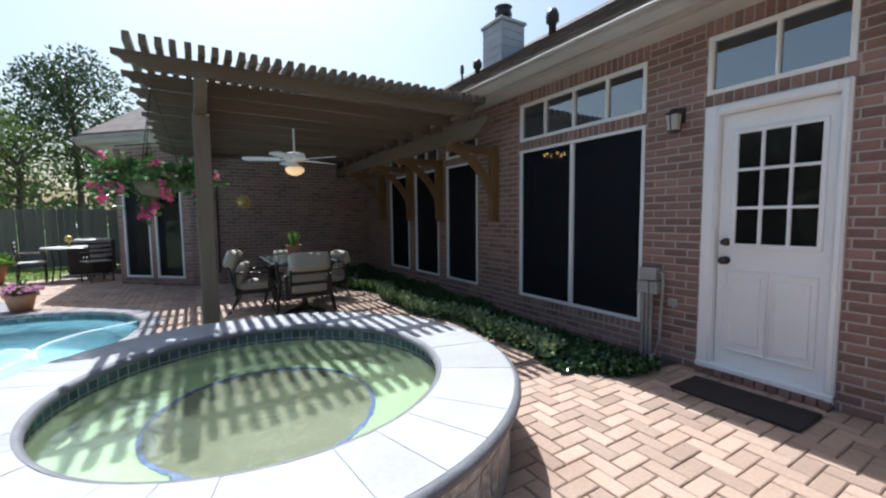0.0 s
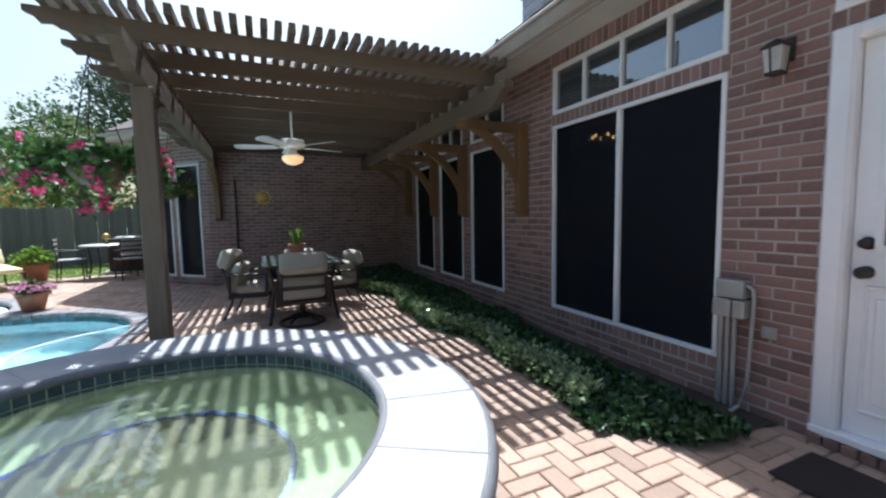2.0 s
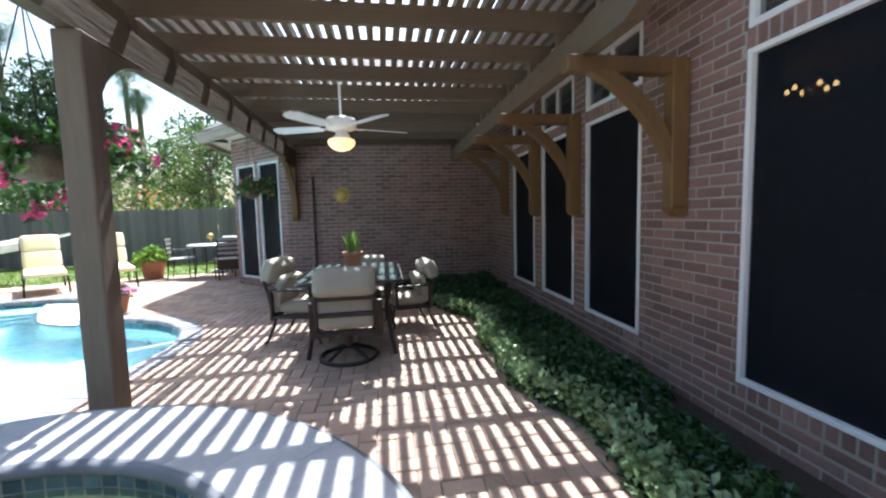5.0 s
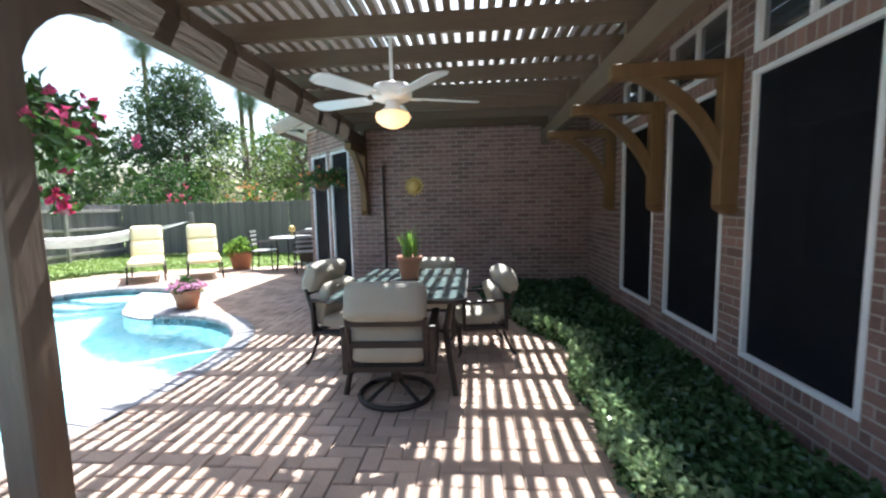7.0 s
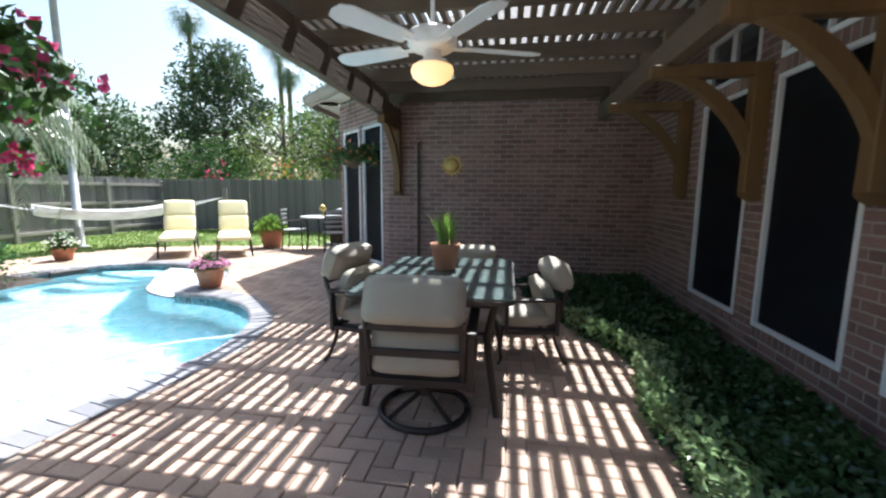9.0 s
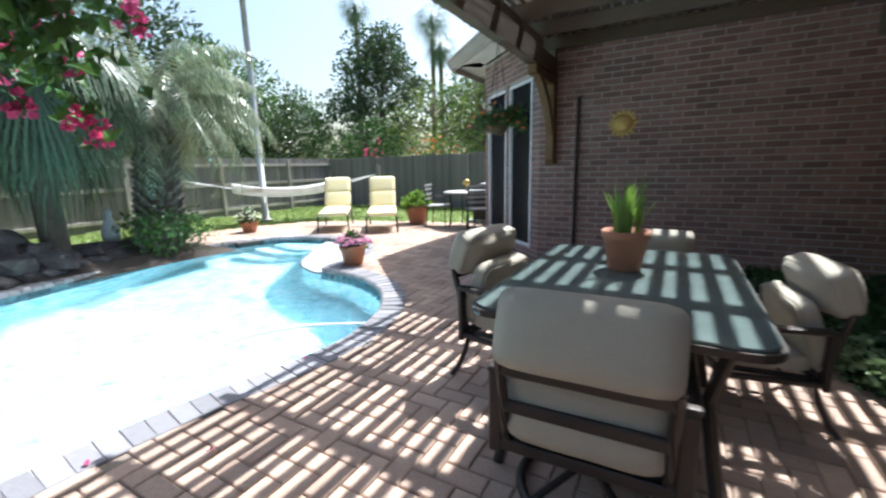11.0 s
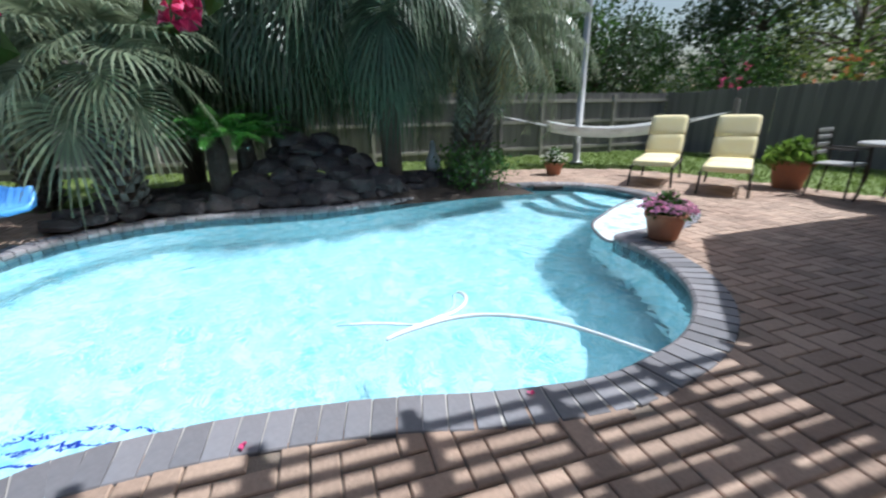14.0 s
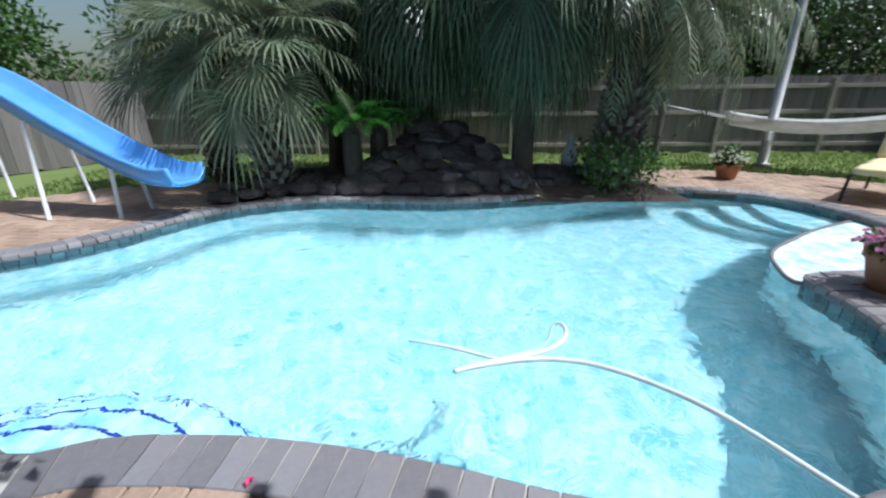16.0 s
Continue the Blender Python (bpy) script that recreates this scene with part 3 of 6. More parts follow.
def shingles():
    """Overlapping tabs laid in courses over the slope above the patio."""
    rng = random.Random(17)
    vs, fs = [], []
    c, sn = 1 / math.hypot(1, P), P / math.hypot(1, P)
    for k in range(24):
        y = -5.9 + rng.uniform(0, 0.3)
        while y < EY + 0.14 * k * c:
            w = rng.uniform(0.22, 0.36)
            d0, d1 = 0.14 * k, 0.14 * k + 0.15
            e = rng.uniform(0.009, 0.02)
            i = len(vs)
            for d, up in ((d0, 0.002), (d0, e), (d1, 0.003)):
                for yy in (y + 0.004, y + w - 0.004):
                    vs.append((EX + d * c - up * sn, yy, EZ + 0.12 + d * sn + up * c))
            fs += [(i, i + 1, i + 3, i + 2), (i + 2, i + 3, i + 5, i + 4), (i, i + 2, i + 4), (i + 1, i + 5, i + 3)]
            y += w
    tagged(mesh_ob("shingle", vs, fs, SHINGLE, roof_main), kind="stuff")


shingles()


# ---- house things ----
def door():
    d = empty("door_1", HOUSE, "white panelled back door with nine lights, shut", "door", kind="structure")
    a, b = hu(1.475), hu(0.61)
    bm = B()
    for u0, u1, z0, z1 in ((a, a + 0.105, 0.03, 2.155), (b - 0.055, b, 0.03, 2.155), (a + 0.105, b - 0.055, 2.08, 2.155)):
        box(bm, u0, u1, -0.03, 0.10, z0, z1, 0.006)
        box(bm, u0 + 0.012, u1 - 0.012, -0.042, -0.028, z0 + 0.01, z1 - 0.012, 0.004)
    part("door_frame", bm, WHITE, d, "white moulded door frame")
    s0, s1 = a + 0.11, b - 0.06
    gz0, gz1, g0, g1 = 1.06, 1.93, s0 + 0.10, s1 - 0.07
    bm = B()
    for u0, u1, z0, z1 in cells([s0, g0, g1, s1], [0.10, gz0, gz1, 2.075], [(g0, g1, gz0, gz1)]):
        box(bm, u0, u1, 0.03, 0.075, z0, z1)
    bmesh.ops.remove_doubles(bm, verts=bm.verts[:], dist=0.0005)
    w = (s1 - s0)
    for c in (s0 + w * 0.29, s0 + w * 0.71):
        for e in (0.0,):
            box(bm, c - 0.14, c + 0.14, 0.018, 0.031, 0.22, 0.235, 0.004)
            box(bm, c - 0.14, c + 0.14, 0.018, 0.031, 0.86, 0.875, 0.004)
            box(bm, c - 0.14, c - 0.126, 0.018, 0.031, 0.235, 0.86, 0.004)
            box(bm, c + 0.126, c + 0.14, 0.018, 0.031, 0.235, 0.86, 0.004)
            box(bm, c - 0.10, c + 0.10, 0.022, 0.031, 0.28, 0.815, 0.005)
    dleaf = part("door_leaf", bm, WHITE, d, "white painted door leaf")
    for k in range(3):
        for j in range(3):
            u, z = g0 + (g1 - g0) * k / 3, gz0 + (gz1 - gz0) * j / 3
            part("pane", box(B(), u + 0.01, u + (g1 - g0) / 3 - 0.01, 0.04, 0.046, z + 0.01, z + (gz1 - gz0) / 3 - 0.01), DOORGLASS, dleaf, "dark glass pane")
    bm = B()
    for k in range(4):
        t = 0.011 if k in (1, 2) else 0.016
        u, z = g0 + (g1 - g0) * k / 3, gz0 + (gz1 - gz0) * k / 3
        box(bm, u - t, u + t, 0.018, 0.052, gz0 - 0.012, gz1 + 0.012, 0.003)
        box(bm, g0 - 0.012, g1 + 0.012, 0.016, 0.054, z - t, z + t, 0.003)
    part("glazing_bars", bm, WHITE, dleaf, "white glazing bars")
    rot = Matrix.Rotation(math.pi / 2, 4, "X")
    for z, r in ((1.085, 0.022), (0.94, 0.03)):
        kn = part("door_knob", lathe(B(), [(0.0, 0.0), (0.032, 0.0), (0.032, 0.008), (0.012, 0.014), (0.012, 0.035), (r, 0.045), (r, 0.062), (r * 0.6, 0.072), (0, 0.074)], 20, Matrix.Translation((s0 + 0.06, 0.03, z)) @ rot), METAL, dleaf, "dark bronze knob", smooth=True)
    part("threshold", box(B(), a, b, -0.05, 0.10, 0.055, 0.098, 0.006), WHITE, d, "white sill")
    bm = B()
    n = 12
    for k in range(n):
        u = a + (b - a) * k / n
        box(bm, u + 0.004, u + (b - a) / n - 0.004, -0.06, 0.1, 0.0, 0.052, 0.004)
    part("brick_step", bm, BRICK, d, "low rowlock brick step")
    return d


door()
MAT = mat("black_door_mat", (0.03, 0.022, 0.02), 0.95, var=0.3, scale=4, fine=150, bump=0.8)
mt = link("door_mat", box(B(), -0.19, 0.19, -0.39, 0.39, 0.0, 0.014, 0.006), MAT)
mt.matrix_world = pose(3.55, 1.0, 0.006, 0, 0, 0)
tagged(mt, "dark brown rectangular door mat on the pavers", "mat")

def glow(name, color, power, base=(0.8, 0.75, 0.6)):
    m = bpy.data.materials.new(name)
    m.use_nodes = True
    p = m.node_tree.nodes["Principled BSDF"]
    p.inputs["Base Color"].default_value = (*base, 1)
    p.inputs["Emission Color"].default_value = (*color, 1)
    p.inputs["Emission Strength"].default_value = power
    p.inputs["Roughness"].default_value = 0.3
    return m


FROST = mat("frosted_lamp_glass", (0.55, 0.53, 0.48), 0.3, var=0.06, fine=20, bump=0.05)
LIT = glow("lit_frosted_glass", (1.0, 0.55, 0.20), 0.5)


def wall_lantern():
    l = empty("wall_lantern", HOUSE @ pose(hu(1.68), 0, 2.10), "small grey wall lantern with frosted glass on the brick", "wall lamp")
    part("backplate", box(B(), -0.045, 0.045, -0.02, 0.0, -0.03, 0.10, 0.008), METAL, l)
    part("arm", tube(B(), [(0, -0.015, 0.06), (0, -0.06, 0.085), (0, -0.10, 0.07)], 0.009), METAL, l)
    part("cap", lathe(B(), [(0.0, 0.09), (0.03, 0.075), (0.075, 0.045), (0.078, 0.035), (0.0, 0.035)], 4, Matrix.Translation((0, -0.10, 0)) @ pose(0, 0, 0, 0, 0, 45)), METAL, l)
    part("glass_body", lathe(B(), [(0.05, -0.09), (0.066, 0.034)], 4, Matrix.Translation((0, -0.10, 0)) @ pose(0, 0, 0, 0, 0, 45), close=True), FROST, l, "frosted glass")
    bm = B()
    for k in range(4):
        a = math.pi / 4 + k * math.pi / 2
        tube(bm, [(0.051 * math.cos(a + math.pi / 4), -0.10 + 0.051 * math.sin(a + math.pi / 4), -0.095), (0.068 * math.cos(a + math.pi / 4), -0.10 + 0.068 * math.sin(a + math.pi / 4), 0.036)], 0.005, 5)
    box(bm, -0.04, 0.04, -0.14, -0.06, -0.105, -0.09, 0.004)
    part("cage", bm, METAL, l)
    return l


wall_lantern()


def utility_box():
    u = empty("utility_box", HOUSE @ pose(hu(1.86), 0, 0), "grey electrical boxes with conduits against the brick", "electric box")
    part("upper_box", box(B(), -0.10, 0.06, -0.10, -0.006, 0.72, 0.83, 0.006), GALV, u)
    part("lower_box", box(B(), -0.105, 0.00, -0.12, -0.006, 0.60, 0.71, 0.006), GALV, u)
    part("lower_box", box(B(), 0.008, 0.075, -0.11, -0.006, 0.60, 0.71, 0.006), GALV, u)
    for k, x in enumerate((-0.085, -0.045, -0.005)):
        part("conduit", tube(B(), [(x, -0.05, 0.60), (x, -0.05, 0.02)], 0.014), GALV, u)
    part("conduit", tube(B(), [(0.06, -0.05, 0.80), (0.095, -0.05, 0.78), (0.10, -0.05, 0.70), (0.08, -0.05, 0.2), (0.05, -0.07, 0.05), (0.03, -0.12, 0.02)], 0.012), GALV, u)
    part("outlet_cover", box(B(), 0.13, 0.21, -0.03, -0.006, 0.50, 0.57, 0.006), GALV, u)
    return u


utility_box()


def bracket_bm(h=0.95, reach=0.84):
    """Leg on the wall, arm out from it, curved brace between; u is out from the wall."""
    w = 0.048
    leg = box(B(), -w, w, -0.13, -0.008, 2.24 - h, 2.24, 0.008)
    arm = box(B(), -w, w, -reach, -0.13, 2.14, 2.238, 0.008)
    n = 12

    def bow(z0, reach_in, k):
        """A lightly bowed line from the leg up to the arm."""
        f = k / n
        a = math.pi / 2 * f
        return (-0.128 - reach_in * (0.55 * f + 0.45 * (1 - math.cos(a))), z0 + (2.142 - z0) * (0.55 * f + 0.45 * math.sin(a)))
    brace = prism(B(), [bow(1.56, 0.56, k) for k in range(n + 1)] + [bow(1.73, 0.40, k) for k in range(n, -1, -1)], "x", -w * 0.8, w * 0.8)
    foot = prism(B(), [(-0.13, 2.24 - h), (-0.008, 2.24 - h), (-0.008, 2.24 - h - 0.05), (-0.06, 2.24 - h - 0.06), (-0.11, 2.24 - h - 0.03)], "x", -w, w)
    return leg, arm, brace, foot


def bracket(m, label="honey-stained cedar bracket with curved brace on the wall"):
    b = empty("wall_bracket", m, label, "bracket", "brackets under the pergola beams")
    for nm, bm in zip(("leg", "arm", "brace", "foot"), bracket_bm()):
        part(nm, bm, HONEY, b)
    return b


br = bracket(HOUSE @ pose(hu(4.13), 0, 0))
for y in (5.577, 6.66, 7.96):
    copy_thing(br, HOUSE @ pose(hu(y), 0, 0))
copy_thing(br, pose(0.455, BY - 0.0, 0))


def ceiling_fan():
    f = empty("ceiling_fan", pose(1.59, 5.68, 0), "white ceiling fan with lit glass bowl under the pergola", "ceiling fan")
    part("canopy", lathe(B(), [(0.0, 2.60), (0.06, 2.60), (0.065, 2.57), (0.03, 2.545), (0.0, 2.545)], 20), WHITE, f, smooth=True)
    part("downrod", tube(B(), [(0, 0, 2.56), (0, 0, 2.22)], 0.013), WHITE, f)
    part("motor_housing", lathe(B(), [(0.0, 2.225), (0.05, 2.222), (0.13, 2.205), (0.145, 2.18), (0.145, 2.13), (0.12, 2.105), (0.05, 2.10), (0.0, 2.10)], 28), WHITE, f, smooth=True)
    fit_l = part("light_fitter", lathe(B(), [(0.05, 2.10), (0.055, 2.05), (0.09, 2.03), (0.10, 2.01), (0.0, 2.01)], 24), WHITE, f, smooth=True)
    part("glass_bowl", lathe(B(), [(0.12, 2.01), (0.128, 1.985), (0.115, 1.95), (0.075, 1.92), (0.03, 1.905), (0.0, 1.902)], 28), LIT, fit_l, "lit amber glass bowl", smooth=True)
    for k in range(5):
        rot = pose(0, 0, 0, 0, 0, 20 + 72 * k)
        bm = B()
        box(bm, 0.10, 0.22, -0.02, 0.02, 2.112, 2.122, 0.003)
        iron = part("blade_iron", bm, WHITE, f)
        iron.matrix_local = rot
        bm = prism(B(), [(0.19, -0.055), (0.30, -0.065), (0.60, -0.075), (0.655, -0.05), (0.67, 0.0), (0.655, 0.05), (0.60, 0.075), (0.30, 0.065), (0.19, 0.055)], "z", -0.004, 0.004)
        part("blade", bm, WHITE, iron, "white fan blade").matrix_local = Matrix.Translation((0, 0, 2.122)) @ Matrix.Rotation(radians(11), 4, "X")
    return f


ceiling_fan()
GOLD = mat("aged_brass", (0.60, 0.42, 0.14), 0.45, metal=0.6, var=0.2, scale=8, fine=30, bump=0.2)


def wall_sun():
    s = empty("sun_ornament", pose(1.24, BY - 0.01, 1.665, 90, 0, 0) @ Matrix.Scale(1.3, 4), "brass sun face ornament hung on the brick wall", "wall ornament")
    part("disc", lathe(B(), [(0.0, 0.035), (0.05, 0.03), (0.075, 0.018), (0.08, 0.005), (0.08, 0.0)], 28), GOLD, s, smooth=True)
    for k in range(16):
        a = 2 * math.pi * k / 16
        r = 0.135 if k % 2 == 0 else 0.115
        m = pose(0, 0, 0, 0, 0, math.degrees(a))
        bm = B()
        prism(bm, [(0.075, -0.017), (0.10, -0.012), (r, 0.004), (0.10, 0.014), (0.075, 0.017)], "z", 0.003, 0.010)
        part("ray", bm, GOLD, s).matrix_local = m
    return s


wall_sun()
dp = link("downpipe", tube(B(), [(0.76, BY - 0.05, 0.25), (0.76, BY - 0.05, 1.98)], 0.018), METAL)
tagged(dp, "dark iron rod against the brick wall", "pipe")
for z in (1.95,):
    part("hook", tube(B(), [(0.76, BY - 0.05, 1.97), (0.79, BY - 0.07, 2.0), (0.83, BY - 0.07, 1.97)], 0.008), METAL, dp)

# eaves: fascia, soffit, gutter
def eave(name, a, b, out, label):
    """Gutter and soffit along the eave from a to b; out points away from the house."""
    a, b, out = Vector((*a, 0)), Vector((*b, 0)), Vector((*out, 0))
    d = (b - a).normalized()
    m = Matrix(((d.x, out.x, 0, a.x), (d.y, out.y, 0, a.y), (0, 0, 1, 0), (0, 0, 0, 1)))
    n = (b - a).length
    g = link(name, prism(B(), [(0.0, EZ - 0.0), (0.11, EZ + 0.0), (0.12, EZ + 0.02), (0.115, EZ + 0.035), (0.09, EZ + 0.02), (0.085, EZ - 0.03), (0.05, EZ - 0.09), (0.0, EZ - 0.10)], "x", 0, n), GUTTER)
    g.matrix_world = m
    tagged(g, label, "gutter", kind="structure")
    part("soffit", box(B(), 0, n, -0.47, 0.0, EZ - 0.035, EZ - 0.012), TRIMW, g)
    part("fascia", box(B(), 0, n, -0.02, 0.0, EZ - 0.12, EZ + 0.08), GUTTER, g)
    return g


eave("gutter_house", (EX, -5.5), (EX, EY), (-1, 0), "taupe painted gutter and soffit along the house eave")
eave("gutter_back", (EX, EY), (-0.02, EY), (0, -1), "taupe painted gutter and soffit along the back eave")
eave("gutter_bay", (-0.02, EY + 0.10), (-1.464, 10.169), (-D45, -D45), "pale gutter and soffit along the bay eave")
eave("gutter_wing", (-1.464, 10.169), (-1.464, 16), (-1, 0), "pale gutter and soffit along the wing eave")


def chimney():
    c = empty("chimney", pose(6.55, 7.15, 4.0), "grey lap-sided chimney with a metal flue cap on the roof", "chimney")
    n = 9
    part("stack", box(B(), -0.315, 0.315, -0.315, 0.315, 0, 1.55), SIDING, c)
    for k in range(n):
        z = 1.55 * k / n
        part("siding_board", prism(B(), [(-0.33, -0.33), (0.33, -0.33), (0.33, 0.33), (-0.33, 0.33)], "z", z, z + 1.55 / n - 0.012), SIDING, c)
    part("cap", box(B(), -0.37, 0.37, -0.37, 0.37, 1.55, 1.62, 0.01), SIDING, c)
    part("flue", lathe(B(), [(0.14, 1.62), (0.14, 1.80), (0.19, 1.80), (0.19, 1.88), (0.16, 1.90), (0.16, 1.98), (0.20, 2.0), (0.0, 2.05)], 20), METAL, c, "dark metal flue cap")
    return c


chimney()
ROOFVENT = [(5.91, 5.05, 4.30, 0.62, 0.11), (5.46, 6.66, 4.05, 0.45, 0.09), (5.42, 7.16, 4.05, 0.5, 0.04)]
for x, y, z, h, r in ROOFVENT:
    v = link("roof_vent", lathe(B(), [(r * 0.6, -0.3), (r * 0.6, h * 0.6), (r, h * 0.65), (r * 1.05, h * 0.85), (r * 0.7, h), (0, h * 1.03)], 18), METAL, smooth=True)
    v.matrix_world = pose(x, y, z)
    tagged(v, "dark metal roof vent pipe on the shingles", "roof vent", "roof vents")


# a dark room behind the large window, with a lit chandelier
ROOM = mat("room_paint", (0.30, 0.27, 0.23), 0.9, var=0.05, scale=2, fine=30, bump=0.05)
bm = B()
box(bm, WX + 0.24, 8.6, 0.4, BY + 2.0, -0.02, 2.74)
bmesh.ops.delete(bm, geom=[f for f in bm.faces if f.normal.x < -0.5], context="FACES")
bmesh.ops.reverse_faces(bm, faces=bm.faces[:])
tagged(link("room_shell", bm, ROOM), "plain dim room walls behind the windows", "room", kind="structure")
BULB = glow("lit_bulb", (1.0, 0.62, 0.22), 13.0)


def chandelier(at):
    c = empty("chandelier", pose(*at), "lit brass chandelier seen through the dark window screen", "chandelier")
    part("stem", tube(B(), [(0, 0, 0.0), (0, 0, 2.74 - at[2])], 0.012), GOLD, c)
    part("hub", lathe(B(), [(0.0, -0.08), (0.05, -0.05), (0.06, 0.0), (0.03, 0.06), (0.0, 0.08)], 16), GOLD, c, smooth=True)
    for k in range(6):
        a = 2 * math.pi * k / 6
        x, y = 0.19 * math.cos(a), 0.19 * math.sin(a)
        part("arm", tube(B(), [(0, 0, -0.03), (x * 0.5, y * 0.5, -0.09), (x, y, -0.02)], 0.008), GOLD, c)
        part("bulb", lathe(B(), [(0.0, 0.05), (0.015, 0.035), (0.022, 0.012), (0.016, -0.008), (0.0, -0.012)], 12, Matrix.Translation((x, y, 0.01))), BULB, c, "lit warm bulb", smooth=True)
    return c


chandelier((6.34, 5.38, 2.46))


# ---- patio furniture ----
CUSHION = mat("beige_cushion_cloth", (0.42, 0.38, 0.30), 0.9, var=0.1, scale=5, fine=160, bump=0.25, second=(0.36, 0.32, 0.26), mix2=0.6)
YELLOW = mat("yellow_cushion_cloth", (0.86, 0.74, 0.40), 0.9, var=0.08, scale=4, fine=120, bump=0.2, second=(0.85, 0.76, 0.50), mix2=0.7)
TERRA = mat("terracotta", (0.42, 0.18, 0.10), 0.8, var=0.15, scale=7, fine=40, bump=0.25, second=(0.34, 0.17, 0.11), mix2=0.7)
GLASSTOP = mat("dappled_glass_top", (0.13, 0.17, 0.16), 0.14, var=0.1, scale=4, fine=140, bump=0.12, spec=0.7)
CANVAS = mat("hammock_rope", (0.62, 0.62, 0.60), 0.9, var=0.1, scale=5, fine=120, bump=0.3)
NET = mat("open_rope_net", (0.66, 0.66, 0.64), 0.9, var=0.1, scale=5, fine=120, bump=0.3)
see_through(NET, 0.4)
SLIDE = mat("blue_moulded_plastic", (0.12, 0.36, 0.78), 0.22, var=0.05, scale=3, fine=20, bump=0.04, second=(0.20, 0.45, 0.82), mix2=0.5)
POLEW = mat("white_plastic_pipe", (0.75, 0.76, 0.77), 0.4, var=0.05, fine=30, bump=0.05)
HOSE = mat("white_hose", (0.86, 0.88, 0.88), 0.5, var=0.05, fine=30, bump=0.05)


def pillow(w, d, h, bend=0.0, n=8, puff=0.35):
    """A stuffed cushion, w wide, d deep, h thick, with soft edges."""
    bm = B()
    box(bm, -w / 2, w / 2, -d / 2, d / 2, -h / 2, h / 2)
    bmesh.ops.subdivide_edges(bm, edges=bm.edges[:], cuts=n, use_grid_fill=True)
    for v in bm.verts:
        u, t = 2 * v.co.x / w, 2 * v.co.y / d
        edge = max(0.0, 1 - max(abs(u), abs(t)) ** 6) ** 0.5
        v.co.z *= (1 - puff) + puff * edge + 0.12 * (1 - u * u) * (1 - t * t)
        k = 1 - 0.05 * (1 - edge)
        rr = (abs(u) ** 8 + abs(t) ** 8) ** 0.125 / max(abs(u), abs(t), 1e-6)
        v.co.x /= rr
        v.co.y /= rr
        v.co.z += bend * t * t + 0.004 * noise.noise(v.co * 9)
    return bm


